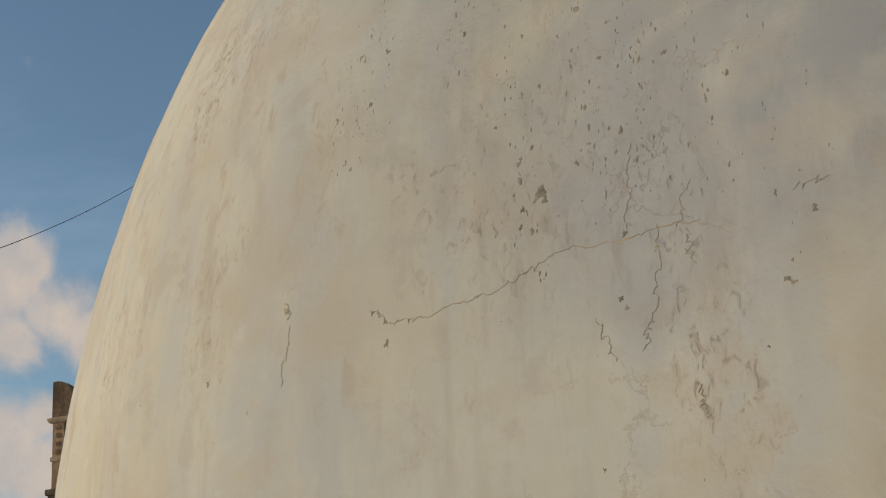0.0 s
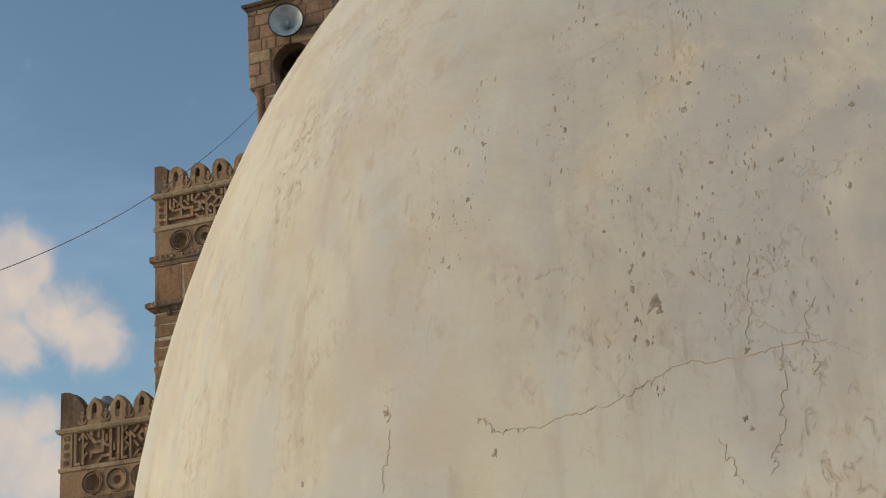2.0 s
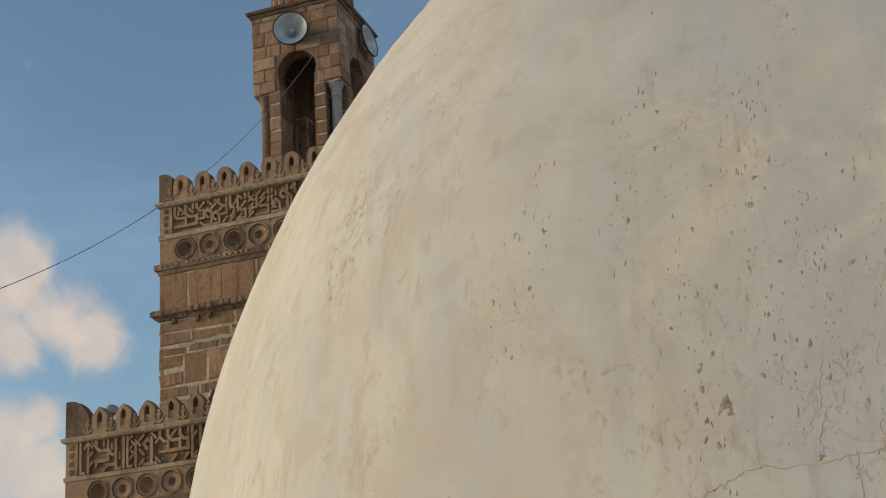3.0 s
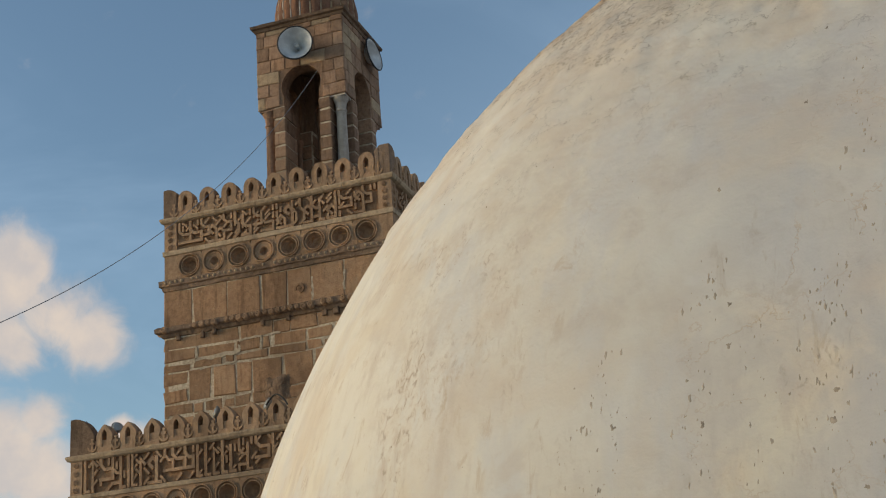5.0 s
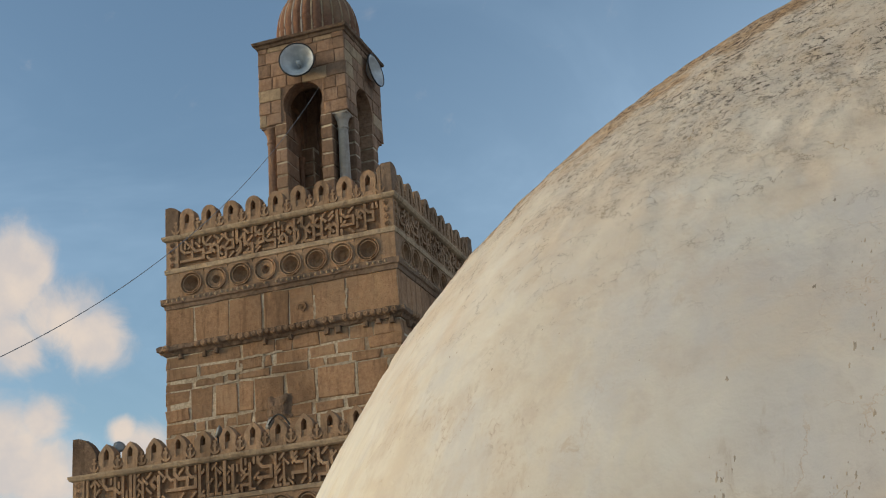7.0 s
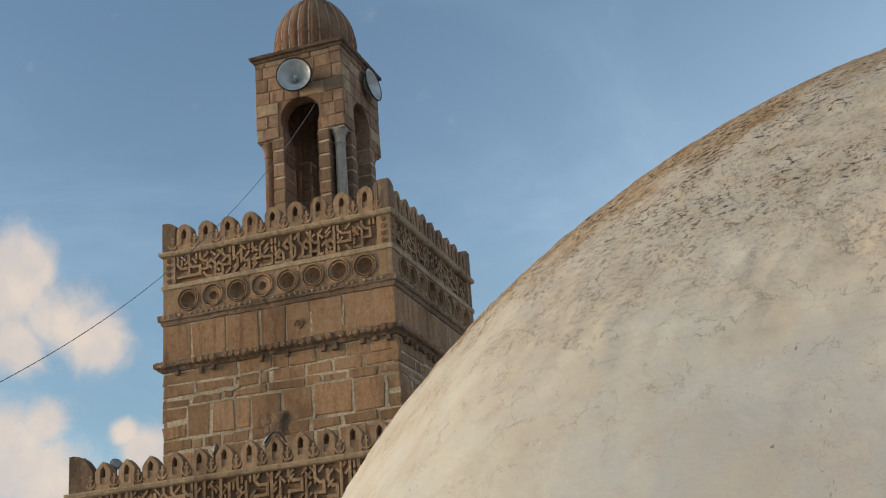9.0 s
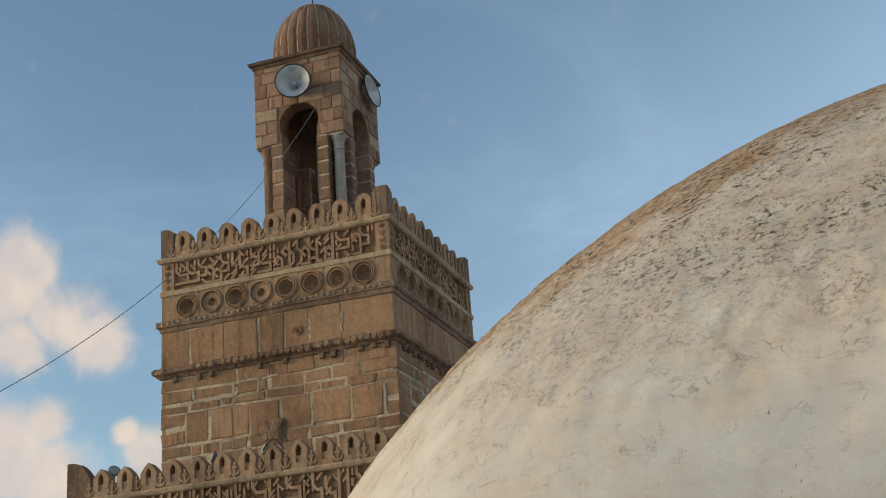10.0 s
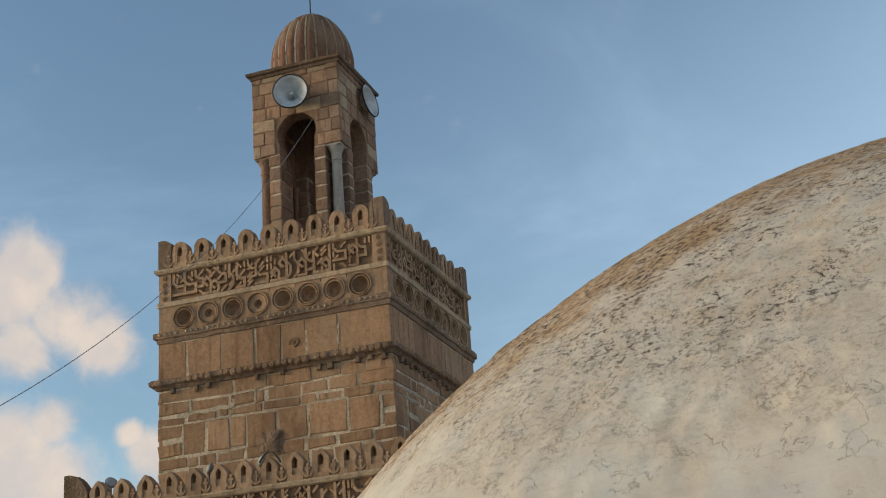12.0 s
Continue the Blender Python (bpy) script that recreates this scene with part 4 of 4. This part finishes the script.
# facing of the upper walls
for k in range(4):
    z = SPRING
    reach = LAN + 0.014 if k % 2 == 0 else LAN
    while z < TOP - 0.05:
        h = min(rng.uniform(0.19, 0.25), TOP - z)
        if TOP - z - h < 0.1:
            h = TOP - z
        inner = 0.36 if z < 11.72 else 0.0
        for s in (-1, 1):
            u = inner
            while u < reach - 0.02:
                w = rng.uniform(0.18, 0.44)
                if reach - u - w < 0.1:
                    w = reach - u
                a, b = sorted((s * (u + 0.003), s * (u + w - (0 if u + w >= reach - 0.001 else 0.003))))
                part("stone_block", block_mesh(a, b, z + 0.004, z + h - 0.004, -LAN - 0.014 + rng.uniform(-0.006, 0.004), -LAN + 0.03, rng, 0.009, 0.007),
                     PALE_STONE if rng.random() < 0.18 else LANTERN_STONE, lantern, m=face(k))
                u += w
        z += h


def column(mat, label, m):
    bm = bmesh.new()
    lathe(bm, [(0.105, LOW), (0.105, LOW + 0.08), (0.088, LOW + 0.12), (0.086, LOW + 0.9), (0.078, SPRING - 0.27), (0.092, SPRING - 0.255), (0.092, SPRING - 0.235), (0.080, SPRING - 0.22),
               (0.090, SPRING - 0.12), (0.125, SPRING - 0.045), (0.130, SPRING - 0.03)], 20)
    add_box(bm, -0.125, 0.125, -0.125, 0.125, SPRING - 0.03, SPRING - 0.001)
    return part("corner_column", bm, mat, lantern, label, m, smooth=False)


# walled-up openings on the two far sides, each with a slender engaged shaft
for k in (2, 3):
    part("blind_wall", box_mesh(-DOOR, DOOR, -LAN + 0.10, -LAN + 0.22, LOW, 11.70), LANTERN_STONE, lantern, m=face(k))
    for u in (-0.16, 0.10):
        bm = bmesh.new()
        lathe(bm, [(0.055, LOW), (0.050, LOW + 0.10), (0.046, SPRING - 0.35), (0.062, SPRING - 0.30), (0.070, SPRING - 0.22), (0.0, SPRING - 0.21)], 14, Matrix.Translation((u, -LAN + 0.27, 0)))
        part("engaged_shaft", bm, RED_STONE, lantern, m=face(k))
inset = LAN - 0.135
for sx, sy in ((-1, -1), (1, -1), (1, 1), (-1, 1)):
    pale = (sx, sy) == (1, -1)
    column(MARBLE if pale else RED_STONE, "pale grey marble column" if pale else "reddish stone column", Matrix.Translation((sx * inset, sy * inset, 0)))
part("eave_moulding", square_loft(LAN, [(0.0, TOP - 0.03), (0.03, TOP - 0.02), (0.04, TOP + 0.025), (0.075, TOP + 0.04), (0.085, TOP + 0.085), (0.0, TOP + 0.11)], 30, 0.005, 2.0), DARK_STONE, lantern)
# ribbed cupola
CUP_R, CUP_Z, CUP_SIDE, CUP_TOP, RIBS = 0.685, TOP + 0.09, 12.93, 13.845, 24


def cupola_radius(z):
    if z < CUP_SIDE:
        return CUP_R * (0.985 + 0.015 * (z - CUP_Z) / (CUP_SIDE - CUP_Z))
    u = (z - CUP_SIDE) / (CUP_TOP - CUP_SIDE)
    return CUP_R * max(1 - u ** 1.9, 0) ** 0.56


bm = bmesh.new()
profile = [(cupola_radius(CUP_Z + (CUP_SIDE - CUP_Z) * i / 4), CUP_Z + (CUP_SIDE - CUP_Z) * i / 4) for i in range(4)]
profile += [(max(cupola_radius(q), 0.0), q) for q in (CUP_SIDE + (CUP_TOP - CUP_SIDE) * math.sin(math.pi / 2 * i / 18) for i in range(19))]
lathe(bm, profile, RIBS * 10, None, lambda a, z: 1 - 0.055 * (1 - abs(math.sin(a * RIBS / 2)) ** 0.6))
cupola = part("cupola", bm, ROOF_TILE, lantern, "ribbed brown stone cupola", smooth=True)
for i in range(RIBS):
    bm = bmesh.new()
    a = 2 * math.pi * i / RIBS
    top = random.Random(i).uniform(13.45, 13.80)
    pts = []
    for j in range(13):
        z = CUP_Z + (top - CUP_Z) * j / 12
        r = cupola_radius(z) * 0.962
        pts.append((r * math.cos(a), r * math.sin(a), z))
    tube(bm, pts, 0.018, 6)
    part("rib_joint", bm, MARBLE if i in (14, 15, 16, 17, 18) else PALE_STONE, cupola)
bm = bmesh.new()
lathe(bm, [(0.035, CUP_TOP - 0.03), (0.030, CUP_TOP + 0.03), (0.011, CUP_TOP + 0.05), (0.009, CUP_TOP + 0.75), (0.0, CUP_TOP + 0.78)], 10)
part("finial", bm, DARK_METAL, lantern, "thin dark metal finial rod")


# ---- loudspeakers, lamps and cable ----
def loudspeaker(label, m):
    thing = tagged(new("loudspeaker"), label, "loudspeaker", "horns on the lantern")
    thing.matrix_basis = m
    # the mouth looks along -y; lathe axis turned to y
    turn = Matrix.Rotation(math.pi / 2, 4, "X")
    bm = bmesh.new()
    r = HORN_R
    lathe(bm, [(0.055, -0.30), (0.075, -0.20), (0.115, -0.10), (0.18, -0.035), (0.245, 0.01), (r, 0.03), (r + 0.008, 0.036), (r + 0.002, 0.044), (r - 0.03, 0.03),
               (0.235, 0.012), (0.17, -0.04), (0.105, -0.105), (0.065, -0.20), (0.0, -0.24)], 40, turn)
    horn = part("horn", bm, HORN_GREY, thing, smooth=True)
    bm = bmesh.new()
    lathe(bm, [(0.0, -0.25), (0.025, -0.24), (0.03, -0.10), (0.036, -0.07), (0.03, -0.045), (0.0, -0.035)], 20, turn)
    part("reflector", bm, HORN_GREY, thing, smooth=True)
    bm = bmesh.new()
    lathe(bm, [(r + 0.002, 0.026), (r + 0.013, 0.03), (r + 0.013, 0.046), (r + 0.002, 0.05), (r - 0.008, 0.046), (r - 0.004, 0.036), (r + 0.002, 0.026)], 40, turn, None, False)
    part("rim", bm, DARK_METAL, thing, "dark rubber rim", smooth=True)
    bm = bmesh.new()
    lathe(bm, [(0.0, -0.42), (0.075, -0.41), (0.085, -0.33), (0.07, -0.29), (0.0, -0.285)], 20, turn)
    part("driver", bm, LAMP_METAL, thing, smooth=True)
    bm = bmesh.new()
    add_box(bm, -0.10, 0.10, 0.14, 0.165, -0.115, -0.095)
    add_box(bm, -0.10, -0.085, 0.14, 0.40, -0.11, -0.06)
    add_box(bm, 0.085, 0.10, 0.14, 0.40, -0.11, -0.06)
    part("bracket", bm, DARK_METAL, thing)
    return thing


HORN_R = 0.272
lx, ly = AXIS[0] + LC[0], AXIS[1] + LC[1]
loudspeaker("round grey metal horn loudspeaker above the front arch", pose(-1.668, ly - LAN - 0.30, 11.966, 4, 0, 14))
loudspeaker("round grey metal horn loudspeaker seen from its edge", pose(lx + LAN + 0.10, 1.966, 12.206, -6, 0, 86))


def floodlight(m, lean, flex=False):
    thing = tagged(new("floodlight"), "small round floodlight on a stand behind the merlons", "floodlight", "lamps on the ledge")
    thing.matrix_basis = m
    bm = bmesh.new()
    lathe(bm, [(0.05, 0.0), (0.05, 0.012), (0.012, 0.02), (0.012, 0.52), (0.0, 0.52)], 12)
    part("stand", bm, DARK_METAL, thing)
    tilt = pose(0, 0, 0.54, *lean)
    bm = bmesh.new()
    lathe(bm, [(0.0, -0.055), (0.04, -0.05), (0.07, -0.03), (0.085, 0.0), (0.09, 0.008), (0.08, 0.010), (0.0, 0.004)], 20, tilt)
    part("housing", bm, LAMP_METAL, thing, smooth=True)
    bm = bmesh.new()
    lathe(bm, [(0.078, 0.012), (0.05, 0.022), (0.0, 0.027)], 20, tilt)
    part("glass", bm, LAMP_GLASS, thing, smooth=True)
    if flex:
        bm = bmesh.new()
        tube(bm, [(0.02 + 0.36 * i / 12, -0.08 - 0.1 * i / 12, 0.50 + 0.14 * math.sin(math.pi * i / 12) - 0.06 * i / 12) for i in range(13)], 0.012, 8)
        part("flex", bm, DARK_METAL, thing)


for x, y, lean in [(-4.05, -0.5, (35, 60, 0)), (-2.53, -0.50, (40, -70, 0)), (-1.76, -0.50, (50, -60, 0))]:
    floodlight(pose(x, y, 5.47), lean, x > -2)

CABLE_A, CABLE_B, SAG = Vector((-1.452, 0.966, 11.593)), Vector((-0.398, -7.973, 4.951)), 0.47
pts = []
for i in range(90):
    s = 1.75 * i / 89
    p = CABLE_A + (CABLE_B - CABLE_A) * s - Vector((0, 0, 4 * SAG * s * (1 - s)))
    if p.z < 0.05:
        break
    pts.append(p)
bm = bmesh.new()
tube(bm, pts, 0.0040, 6)
cable = tagged(new("cable"), "thin dark cable slung from the lantern to the terrace", "cable")
part("wire", bm, CABLE, cable)
end = pts[-1]
bm = bmesh.new()
add_box(bm, end.x - 0.04, end.x + 0.04, end.y - 0.04, end.y + 0.04, 0.0, end.z + 0.03)
part("anchor_post", bm, DARK_METAL, cable)
